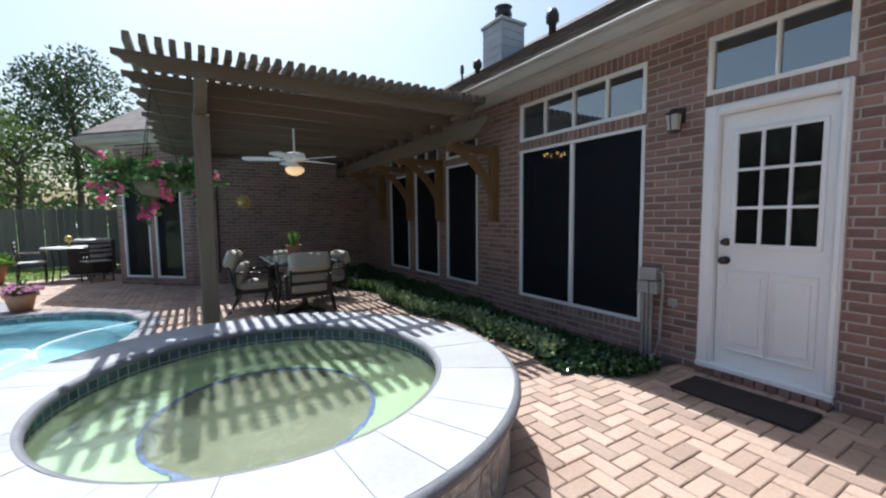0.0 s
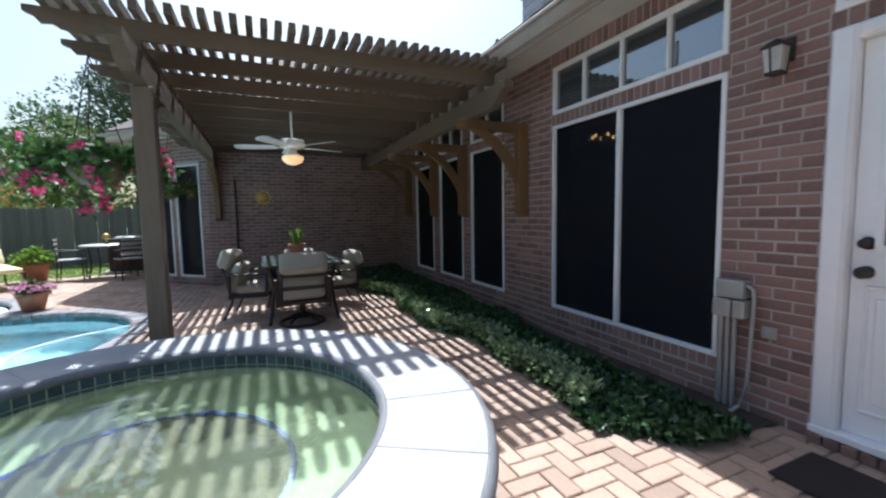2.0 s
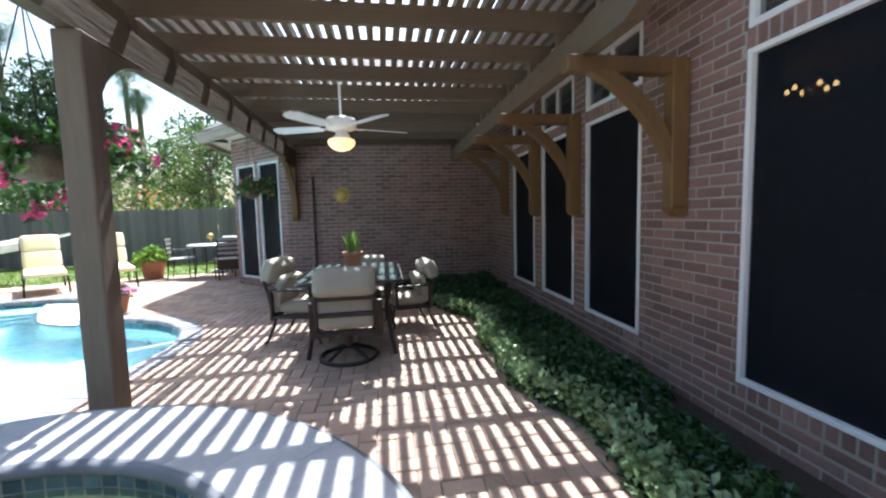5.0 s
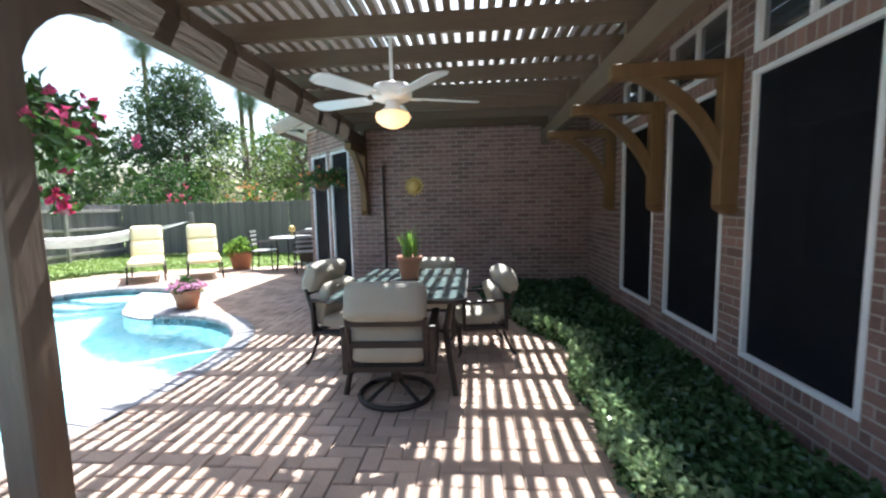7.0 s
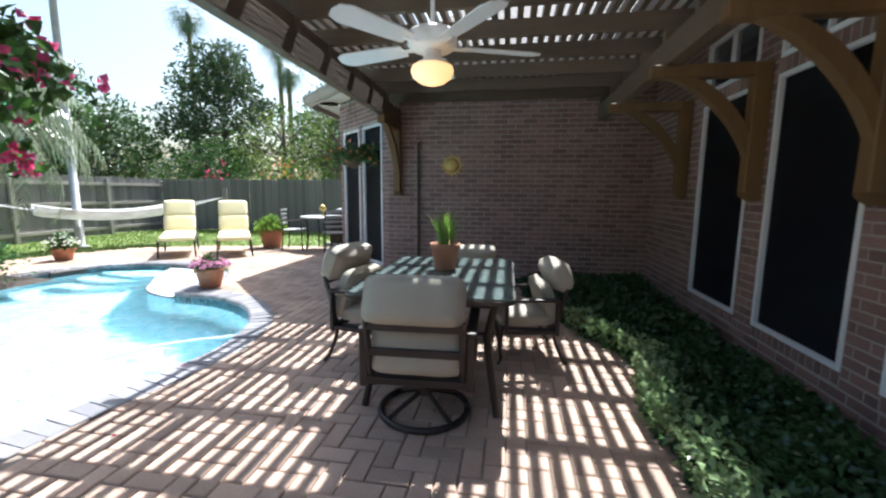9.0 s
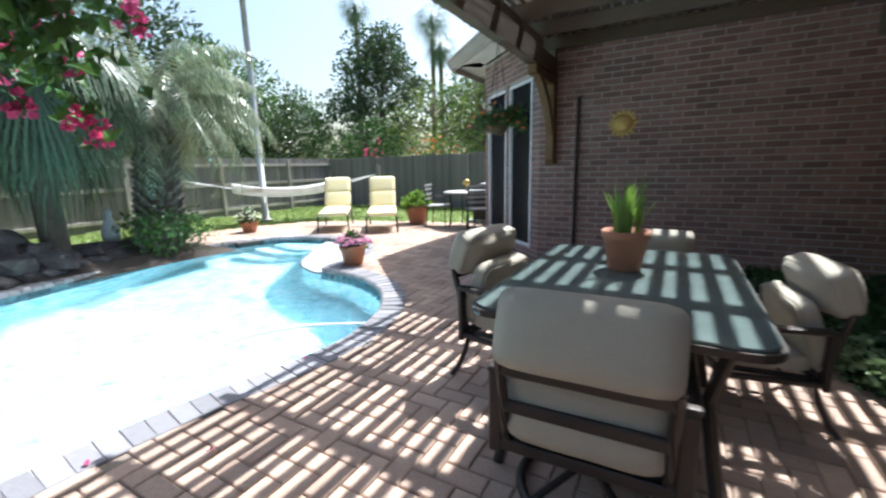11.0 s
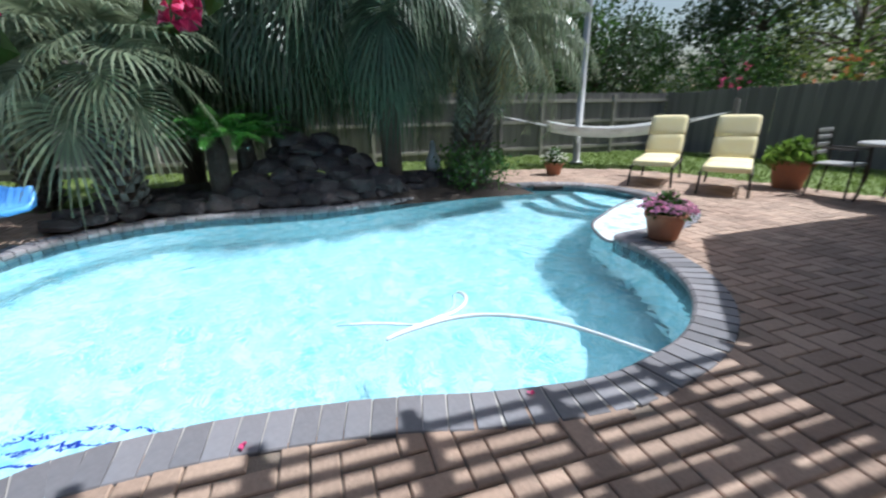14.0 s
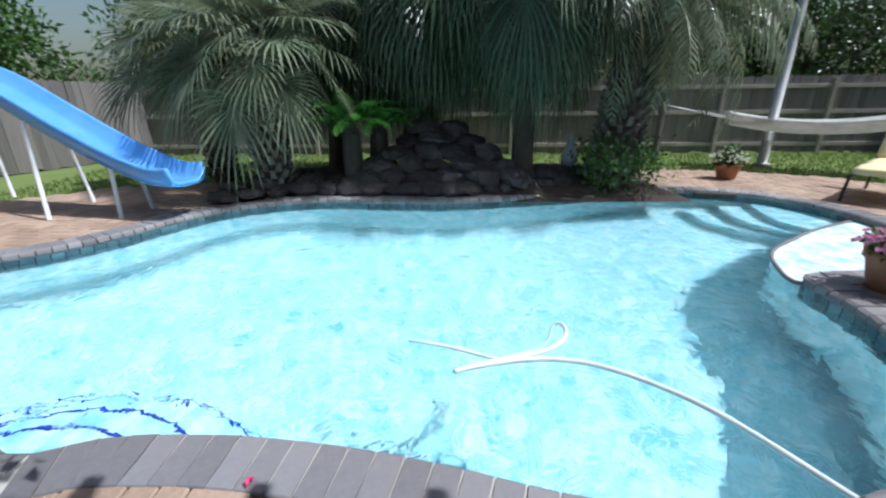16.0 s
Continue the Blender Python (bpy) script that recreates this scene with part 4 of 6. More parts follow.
def dining_chair(swivel):
    """A padded chair that faces +y: on a swivel ring, or on four splayed legs."""
    c = empty("dining_chair", pose(0, 0, 0), "bronze metal swivel dining chair with beige padded cushions" if swivel else "bronze metal dining chair on four legs with beige padded cushions", "chair", "chairs round the patio table")
    if swivel:
        pts = [(0.29 * math.cos(2 * math.pi * k / 28), 0.29 * math.sin(2 * math.pi * k / 28), 0.022) for k in range(29)]
        part("base_ring", tube(B(), pts, 0.021, 8), METAL, c, smooth=True)
        for k in range(4):
            a = math.pi / 4 + k * math.pi / 2
            part("base_spoke", tube(B(), [(0.28 * math.cos(a), 0.28 * math.sin(a), 0.03), (0.10 * math.cos(a), 0.10 * math.sin(a), 0.11), (0, 0, 0.15)], 0.016), METAL, c)
        part("swivel_column", lathe(B(), [(0.05, 0.12), (0.04, 0.30), (0.12, 0.32), (0.12, 0.335)], 16, close=True), METAL, c)
    else:
        for x in (-1, 1):
            part("front_leg", tube(B(), [(x * 0.29, 0.24, 0.36), (x * 0.295, 0.27, 0.2), (x * 0.30, 0.25, 0.06), (x * 0.31, 0.28, 0.0)], 0.017), METAL, c, smooth=True)
            part("back_leg", tube(B(), [(x * 0.29, -0.24, 0.36), (x * 0.295, -0.28, 0.2), (x * 0.30, -0.34, 0.07), (x * 0.31, -0.39, 0.0)], 0.017), METAL, c, smooth=True)
    bm = B()
    for x in (-0.26, 0.26):
        tube(bm, [(x, 0.25, 0.35), (x, -0.25, 0.33)], 0.018)
    for y in (-0.24, 0.24):
        tube(bm, [(-0.26, y, 0.34), (0.26, y, 0.34)], 0.018)
    part("seat_frame", bm, METAL, c)
    for x in (-0.32, 0.32):
        arm = part("armrest", box(B(), x - 0.034, x + 0.034, -0.30, 0.25, 0.625, 0.655, 0.011, seg=2), METAL, c, "flat dark bronze armrest")
        part("arm_post", box(B(), x - 0.022, x + 0.022, 0.19, 0.225, 0.31, 0.63, 0.008), METAL, arm)
        part("arm_post", box(B(), x - 0.028, x + 0.028, -0.30, -0.265, 0.29, 0.63, 0.008), METAL, arm)
        part("side_rail", box(B(), x - 0.018, x + 0.018, -0.27, 0.20, 0.305, 0.34, 0.008), METAL, arm)
    bm = B()
    for x in (-0.275, 0.275):
        tube(bm, [(x, -0.24, 0.29), (x, -0.30, 0.40), (x, -0.345, 0.60), (x, -0.385, 0.74)], 0.02)
    for z, y in ((0.33, -0.285), (0.53, -0.332), (0.70, -0.378)):
        box(bm, -0.32 if z < 0.4 else -0.275, 0.32 if z < 0.4 else 0.275, y - 0.012, y + 0.012, z - 0.024, z + 0.024, 0.005)
    part("back_frame", bm, METAL, c)
    part("seat_cushion", pillow(0.54, 0.52, 0.13), CUSHION, c, "beige seat cushion", smooth=True).matrix_local = pose(0, 0.0, 0.42)
    bc = part("back_cushion", pillow(0.55, 0.42, 0.14, puff=0.45), CUSHION, c, "beige back cushion", smooth=True)
    bc.matrix_local = pose(0, -0.232, 0.585, 73, 0, 0)
    hc = part("head_cushion", pillow(0.58, 0.28, 0.20, puff=0.55), CUSHION, c, "beige rolled head cushion", smooth=True)
    hc.matrix_local = pose(0, -0.34, 0.845, 68, 0, 0)
    for nm, par, w, d in (("piping", bc, 0.53, 0.40), ("piping", hc, 0.56, 0.26)):
        loop = [(w / 2 * (abs(math.cos(q)) ** 0.25) * (1 if math.cos(q) > 0 else -1), d / 2 * (abs(math.sin(q)) ** 0.25) * (1 if math.sin(q) > 0 else -1), -0.055) for q in [2 * math.pi * k / 40 + 0.04 for k in range(41)]]
        part(nm, tube(B(), loop, 0.006, 5), CUSHION, par, smooth=True)
    return c


CHAIR = Matrix.Scale(0.88, 4)
dining_chair(True).matrix_world = pose(1.60, 5.42, 0, 0, 0, 2) @ CHAIR
ch = dining_chair(False)
ch.matrix_world = pose(1.10, 6.17, 0, 0, 0, -102) @ CHAIR
copy_thing(ch, pose(2.18, 6.42, 0, 0, 0, 101) @ CHAIR)
copy_thing(ch, pose(1.72, 6.95, 0, 0, 0, 180) @ CHAIR)


def patio_table():
    t = empty("patio_table", pose(1.63, 5.95, 0), "rectangular patio table with patterned glass top and bronze legs", "table")
    out = []
    for cx, cy, a0 in ((0.38, 0.57, 0), (-0.38, 0.57, 90), (-0.38, -0.57, 180), (0.38, -0.57, 270)):
        out += [(cx + 0.09 * math.cos(radians(a0 + 18 * k)), cy + 0.09 * math.sin(radians(a0 + 18 * k))) for k in range(6)]
    part("tabletop", prism(B(), out, "z", 0.716, 0.726), GLASSTOP, t, "patterned glass top")
    bm = prism(B(), [(u * 1.025, v * 1.02) for u, v in out], "z", 0.69, 0.715)
    part("rim", bm, METAL, t)
    for x in (-0.36, 0.36):
        for y in (-0.5, 0.5):
            part("leg", tube(B(), [(x * 1.1, y * 1.08, 0.0), (x, y, 0.2), (x * 0.9, y * 0.95, 0.45), (x * 1.05, y, 0.69)], 0.022), METAL, t)
    part("stretcher", tube(B(), [(-0.33, 0, 0.30), (0.33, 0, 0.30)], 0.014), METAL, t)
    return t


patio_table()


def pot(r, h, material=TERRA, rim=True):
    p = [(0.0, 0.0), (r * 0.70, 0.0), (r * 0.74, h * 0.05), (r * 0.98, h * 0.78)]
    p += [(r * 1.08, h * 0.80), (r * 1.10, h), (r * 0.98, h), (r * 0.94, h * 0.86), (0.0, h * 0.86)] if rim else [(r * 1.0, h), (r * 0.92, h), (r * 0.9, h * 0.9), (0.0, h * 0.88)]
    return lathe(B(), p, 28)


def leaf_mat(name, base, second, trans=0.3, rough=0.5):
    return mat(name, base, rough, var=0.2, scale=2.5, fine=20, bump=0.0, second=second, mix2=0.9, isle=0.35, trans=trans)


LEAF = leaf_mat("leaf_green", (0.075, 0.16, 0.03), (0.05, 0.11, 0.025))
LEAF_LIGHT = leaf_mat("leaf_yellow_green", (0.20, 0.32, 0.05), (0.13, 0.24, 0.04), 0.4)
LEAF_GOLD = leaf_mat("leaf_golden_green", (0.20, 0.25, 0.055), (0.11, 0.17, 0.04), 0.4)
LEAF_DARK = leaf_mat("leaf_dark_green", (0.042, 0.08, 0.028), (0.065, 0.095, 0.035), 0.25, 0.32)
LEAF_IVY = leaf_mat("leaf_ivy", (0.036, 0.082, 0.03), (0.065, 0.12, 0.04), 0.2, 0.2)
PALM = leaf_mat("palm_grey_green", (0.25, 0.28, 0.18), (0.15, 0.20, 0.11), 0.32, 0.33)
PALM_DARK = leaf_mat("palm_green", (0.07, 0.12, 0.07), (0.11, 0.15, 0.085), 0.33, 0.33)
STRAW = leaf_mat("dry_palm_straw", (0.36, 0.30, 0.14), (0.24, 0.22, 0.10), 0.3, 0.7)
SAGO = leaf_mat("sago_green", (0.07, 0.22, 0.03), (0.05, 0.15, 0.03), 0.3, 0.35)
PINK = leaf_mat("pink_petal", (0.75, 0.06, 0.22), (0.80, 0.16, 0.34), 0.35)
PALE_PINK = leaf_mat("pale_pink_petal", (0.72, 0.30, 0.50), (0.80, 0.50, 0.62), 0.35)
WHITEP = leaf_mat("white_petal", (0.75, 0.75, 0.70), (0.7, 0.74, 0.6), 0.3)
ORANGE = leaf_mat("orange_petal", (0.80, 0.22, 0.08), (0.75, 0.30, 0.12), 0.3)
BARK = mat("bark", (0.13, 0.10, 0.075), 0.9, var=0.3, scale=4, fine=25, bump=0.8, dist=0.02)
SAGOBARK = mat("sago_trunk", (0.055, 0.042, 0.034), 0.95, var=0.4, scale=9, fine=30, bump=1.0, dist=0.03)
PBARK = mat("palm_bark", (0.16, 0.145, 0.125), 0.9, var=0.3, scale=4, fine=25, bump=0.8, dist=0.02, isle=0.35)


def leaf(verts, faces, p, d, up, length, width):
    """One folded leaf from p along d."""
    side = d.cross(up)
    side = side.normalized() if side.length > 1e-4 else Vector((1, 0, 0))
    nrm = side.cross(d)
    k = len(verts)
    mid = p + d * (length * 0.5) + nrm * (width * 0.12)
    tip = p + d * length - nrm * (length * 0.06)
    verts += [tuple(p), tuple(mid + side * width / 2 + nrm * width * 0.2), tuple(tip), tuple(mid - side * width / 2 + nrm * width * 0.2), tuple(mid)]
    faces += [(k, k + 1, k + 4), (k + 1, k + 2, k + 4), (k, k + 4, k + 3), (k + 4, k + 2, k + 3)]


def rand_dir(rng, lift=0.0):
    while True:
        v = Vector((rng.uniform(-1, 1), rng.uniform(-1, 1), rng.uniform(-1, 1)))
        if 0.1 < v.length < 1:
            v.normalize()
            v.z += lift
            return v.normalized()


def clumps(rng, blobs, per, size, aspect=0.5, lift=0.15, hollow=0.55):
    """Leaves on the outer part of many small blobs: (centre, radius)."""
    verts, faces = [], []
    for c, r in blobs:
        for _ in range(int(per * r * r)):
            d = rand_dir(rng)
            p = Vector(c) + d * r * (hollow + (1 - hollow) * rng.random() ** 0.5)
            q = (d + rand_dir(rng, lift) * 0.9).normalized()
            leaf(verts, faces, p, q, rand_dir(rng, 0.5), size * rng.uniform(0.6, 1.3), size * aspect * rng.uniform(0.7, 1.2))
    return verts, faces


def crown_blobs(rng, centre, rx, rz, n, r0, r1, cone=0.0):
    out = []
    for _ in range(n):
        d = rand_dir(rng)
        s = rng.uniform(0.35, 1.0) ** 0.6
        z = d.z * s
        k = 1 - cone * (z * 0.5 + 0.5)
        out.append((Vector(centre) + Vector((d.x * s * rx * k, d.y * s * rx * k, z * rz)), rng.uniform(r0, r1)))
    return out


def leafy_tree(seed, at, height, rx, rz, material, label, n=60, leaf_size=0.16, per=260, cone=0.0, trunk=0.14, r=(0.35, 0.75)):
    rng = random.Random(seed)
    t = empty("tree", pose(*at), label, "tree")
    top = Vector((0, 0, height - rz))
    bm = B()
    tube(bm, [(0, 0, -0.2), (rng.uniform(-0.1, 0.1), rng.uniform(-0.1, 0.1), height * 0.35), tuple(top)], trunk, 9, taper=trunk * 0.45)
    blobs = crown_blobs(rng, top, rx, rz, n, *r, cone=cone)
    for c, rr in blobs[::3]:
        s = Vector((0, 0, max(0.5, (top.z + c.z) / 2 - abs(c.x) * 0.5)))
        tube(bm, [tuple(s), tuple(s.lerp(c, 0.5) + Vector((0, 0, 0.15))), tuple(c)], trunk * 0.35, 6, taper=trunk * 0.08)
    part("trunk", bm, BARK, t, smooth=True)
    part_mesh = mesh_ob("crown", *clumps(rng, blobs, per, leaf_size), material, t)
    return t


def frond(verts, faces, rng, base, az, elev, length, droop, leaflet, n=26, hang=0.5, width=0.035, stiff=0.6):
    """A feather palm leaf: a thin arched rib with leaflets on both sides."""
    p = Vector(base)
    h = Vector((math.cos(az), math.sin(az), 0))
    side = Vector((-h.y, h.x, 0))
    e = elev
    step = length / n
    for k in range(n + 1):
        d = h * math.cos(e) + Vector((0, 0, math.sin(e)))
        q = p + d * step
        w = 0.016 * (1 - 0.8 * k / n)
        i = len(verts)
        verts.extend([tuple(p - side * w), tuple(p + side * w), tuple(q + side * w * 0.95), tuple(q - side * w * 0.95)])
        faces.append((i, i + 1, i + 2, i + 3))
        if k > n * 0.16:
            s = math.sin(math.pi * (0.12 + 0.86 * k / n)) ** 0.6
            for sg in (-1, 1):
                up = d.cross(side) * -1
                out = (side * sg + d * stiff + up * 0.25 + Vector((0, 0, -hang)) + rand_dir(rng) * 0.12).normalized()
                ll = leaflet * s * rng.uniform(0.85, 1.1)
                tip = p + out * ll + Vector((0, 0, -hang * ll * 0.45))
                mid = p + out * ll * 0.5 + Vector((0, 0, 0.02))
                ww = d * width * 0.5
                i = len(verts)
                verts.extend([tuple(p - ww * 0.6), tuple(p + ww * 0.6), tuple(mid + ww), tuple(mid - ww), tuple(tip)])
                faces.extend([(i, i + 1, i + 2, i + 3), (i + 3, i + 2, i + 4)])
        p = q
        e -= droop / n * (0.4 + 1.2 * k / n)
    return verts, faces


def fan_leaf(verts, faces, rng, base, az, elev, stalk, blade, sag, n=34):
    """A fan palm leaf: a bowed stalk and long split blades spread round its end, their tips hanging."""
    h = Vector((math.cos(az), math.sin(az), 0))
    side = Vector((-h.y, h.x, 0))
    p, e = Vector(base), elev
    for k in range(7):
        d = h * math.cos(e) + Vector((0, 0, math.sin(e)))
        q = p + d * stalk / 7
        i = len(verts)
        verts.extend([tuple(p - side * 0.013), tuple(p + side * 0.013), tuple(q + side * 0.011), tuple(q - side * 0.011)])
        faces.append((i, i + 1, i + 2, i + 3))
        p = q
        e -= sag * 0.09
    e -= 0.35 * sag
    d = h * math.cos(e) + Vector((0, 0, math.sin(e)))
    up = side.cross(d) * -1
    if up.z < 0:
        up = -up
    roll = rng.uniform(-0.5, 0.5)
    side, up = side * math.cos(roll) + up * math.sin(roll), up * math.cos(roll) - side * math.sin(roll)
    for k in range(n):
        f = (k + 0.5) / n * 2 - 1
        a = f * 2.25
        o = d * math.cos(a) + side * math.sin(a) + up * (0.28 * abs(math.sin(a)))
        start = p + d * blade * 0.30 * max(0.0, 1 - abs(f) * 1.5)
        ln = blade * (1 - 0.35 * abs(f)) * rng.uniform(0.88, 1.08)
        across = o.cross(up).normalized()
        down = Vector((0, 0, -1))
        i = len(verts)
        for g, w, drop in ((0.0, 0.005, 0.0), (0.38, 0.017, 0.02), (0.72, 0.012, 0.16), (1.0, 0.002, 0.42)):
            c = start + o * ln * g * (1 - 0.25 * sag * drop) + down * ln * drop * sag
            verts.extend([tuple(c - across * w), tuple(c + across * w)])
        for j in range(3):
            faces.append((i + 2 * j, i + 2 * j + 1, i + 2 * j + 3, i + 2 * j + 2))


def palm(seed, at, top, r, n, length, droop, leaflet, material, label, boots=True, hang=0.5, lo=-0.35, hi=1.3, skirt=0, fan=False):
    """A feather or fan palm, with old leaf bases on its trunk where boots is set."""
    rng = random.Random(seed)
    t = empty("palm_tree", pose(*at), label, "palm")
    top = Vector(top) - Vector(at)
    bm = B()
    tube(bm, [(0, 0, -0.2), tuple(top * 0.5 + Vector((0, 0, 0.02))), tuple(top)], r * 1.1, 12, taper=r * 0.85)
    part("trunk", bm, BARK, t, smooth=True)
    if boots:
        vs, fs = [], []
        rows = int(top.length / 0.095)
        for k in range(rows):
            for j in range(9):
                a = 2 * math.pi * (j + 0.5 * (k % 2)) / 9
                o = Vector((math.cos(a), math.sin(a), 0))
                s = Vector((-o.y, o.x, 0))
                c = top * ((k + 0.3) / rows) + o * r * (1.08 - 0.2 * k / rows)
                u = (o * 0.55 + Vector((0, 0, 1))).normalized()
                L, W = 0.14, 0.085
                i = len(vs)
                b1, b2 = c - s * W / 2 - o * 0.02, c + s * W / 2 - o * 0.02
                m1, m2 = c - s * W * 0.32 + u * L + o * 0.02, c + s * W * 0.32 + u * L + o * 0.02
                f1, f2 = m1 + o * 0.035 - u * 0.02, m2 + o * 0.035 - u * 0.02
                g1, g2 = b1 + o * 0.05, b2 + o * 0.05
                vs += [tuple(v) for v in (b1, b2, m2, m1, g1, g2, f2, f1)]
                fs += [(i + 4, i + 5, i + 6, i + 7), (i + 3, i + 2, i + 6, i + 7), (i, i + 4, i + 7, i + 3), (i + 1, i + 5, i + 6, i + 2)]
        tagged(mesh_ob("leaf_base_cover", vs, fs, PBARK, t), "grey crossed old leaf bases", kind="stuff")
    vs, fs = [], []
    for k in range(n):
        az = 2.399 * k + rng.uniform(-0.2, 0.2)
        e = lo + (hi - lo) * (k / n) ** 0.8 + rng.uniform(-0.1, 0.1)
        root, ln, sag = top + Vector((math.cos(az), math.sin(az), 0)) * r * 0.6, length * rng.uniform(0.8, 1.1), droop * rng.uniform(0.8, 1.2)
        if fan:
            fan_leaf(vs, fs, rng, root, az, e, ln * 0.48, ln * 0.52, sag)
        else:
            frond(vs, fs, rng, root, az, e, ln, sag, leaflet, hang=hang)
    mesh_ob("fronds", vs, fs, material, t)
    if skirt:
        vs, fs = [], []
        for k in range(skirt):
            az = 2.399 * k
            frond(vs, fs, rng, top + Vector((math.cos(az), math.sin(az), -0.05)) * r, az, -0.5 + rng.uniform(-0.3, 0.3), length * 0.6, 1.2, leaflet * 0.7, n=16, hang=0.9)
        mesh_ob("dry_fronds", vs, fs, STRAW, t)["label"] = "straw-coloured dry hanging fronds"
    return t


# ---- planted pots ----
def planted_pot(name, at, r, h, seed, greens, flowers, label, material=TERRA, spread=1.25, tall=0.5, nl=260, nf=60, size=0.07):
    rng = random.Random(seed)
    t = empty(name, pose(*at), label, "potted plant")
    pt = part("pot", pot(r, h, material), material, t, "terracotta pot", smooth=True)
    part("soil", lathe(B(), [(0.0, h * 0.88), (r * 0.92, h * 0.87)], 20), SOIL, pt)
    vs, fs = [], []
    for _ in range(nl):
        d = rand_dir(rng, 0.7)
        p = Vector((d.x * r * spread * rng.random(), d.y * r * spread * rng.random(), h * 0.9 + tall * r * max(0, d.z) * rng.random() * 1.4))
        leaf(vs, fs, p, rand_dir(rng, 0.6), rand_dir(rng, 0.6), size * rng.uniform(0.7, 1.4), size * 0.6)
    mesh_ob("foliage", vs, fs, greens, t)
    if flowers:
        vs, fs = [], []
        for _ in range(nf):
            a, q = rng.uniform(0, 6.28), rng.random() ** 0.5 * r * spread
            c = Vector((q * math.cos(a), q * math.sin(a), h * 0.95 + tall * r * rng.uniform(0.5, 1.5) * (1 - 0.4 * q / r)))
            for j in range(5):
                leaf(vs, fs, c, rand_dir(rng, 0.9), rand_dir(rng, 0.3), size * 0.5, size * 0.45)
        mesh_ob("blossom", vs, fs, flowers, t)
    return t


planted_pot("flower_pot", (-1.87, 7.99, 0.006), 0.172, 0.25, 5, LEAF, PALE_PINK, "squat terracotta pot of pink flowers on the pool coping", spread=1.45, tall=0.75, nl=420, nf=110)
planted_pot("flower_pot", (-5.95, 9.35, 0.0), 0.17, 0.23, 6, LEAF, WHITEP, "terracotta pot of white flowers by the lawn", spread=1.6, tall=1.3, nl=380, nf=70)
planted_pot("grass_pot", (-3.3, 11.75, 0.0), 0.25, 0.42, 7, LEAF_LIGHT, None, "large terracotta pot with a bushy green plant", spread=1.6, tall=0.9, nl=1500, size=0.11)


def table_plant():
    rng = random.Random(11)
    t = empty("table_plant", pose(1.615, 6.08, 0.727), "terracotta pot with upright sword leaves on the table", "potted plant")
    part("pot", pot(0.10, 0.19), TERRA, t, "terracotta pot", smooth=True)
    part("soil", lathe(B(), [(0.0, 0.168), (0.092, 0.166)], 16), SOIL, t)
    vs, fs = [], []
    for k in range(34):
        a = 2.399 * k
        e = Vector((math.cos(a), math.sin(a), 0))
        s = Vector((-e.y, e.x, 0))
        out, hh = rng.uniform(0.1, 0.75), rng.uniform(0.17, 0.30)
        base = e * rng.uniform(0.0, 0.06) + Vector((0, 0, 0.165))
        i = len(vs)
        for j in range(5):
            f = j / 4
            p = base + Vector((0, 0, hh * f * (1 - 0.12 * f * out))) + e * (0.16 * out * f * f)
            w = 0.013 * (1 - f ** 2) + 0.001
            vs += [tuple(p - s * w), tuple(p + s * w)]
        for j in range(4):
            b = i + 2 * j
            fs.append((b, b + 1, b + 3, b + 2))
    mesh_ob("foliage", vs, fs, LEAF_LIGHT, t)
    return t


table_plant()


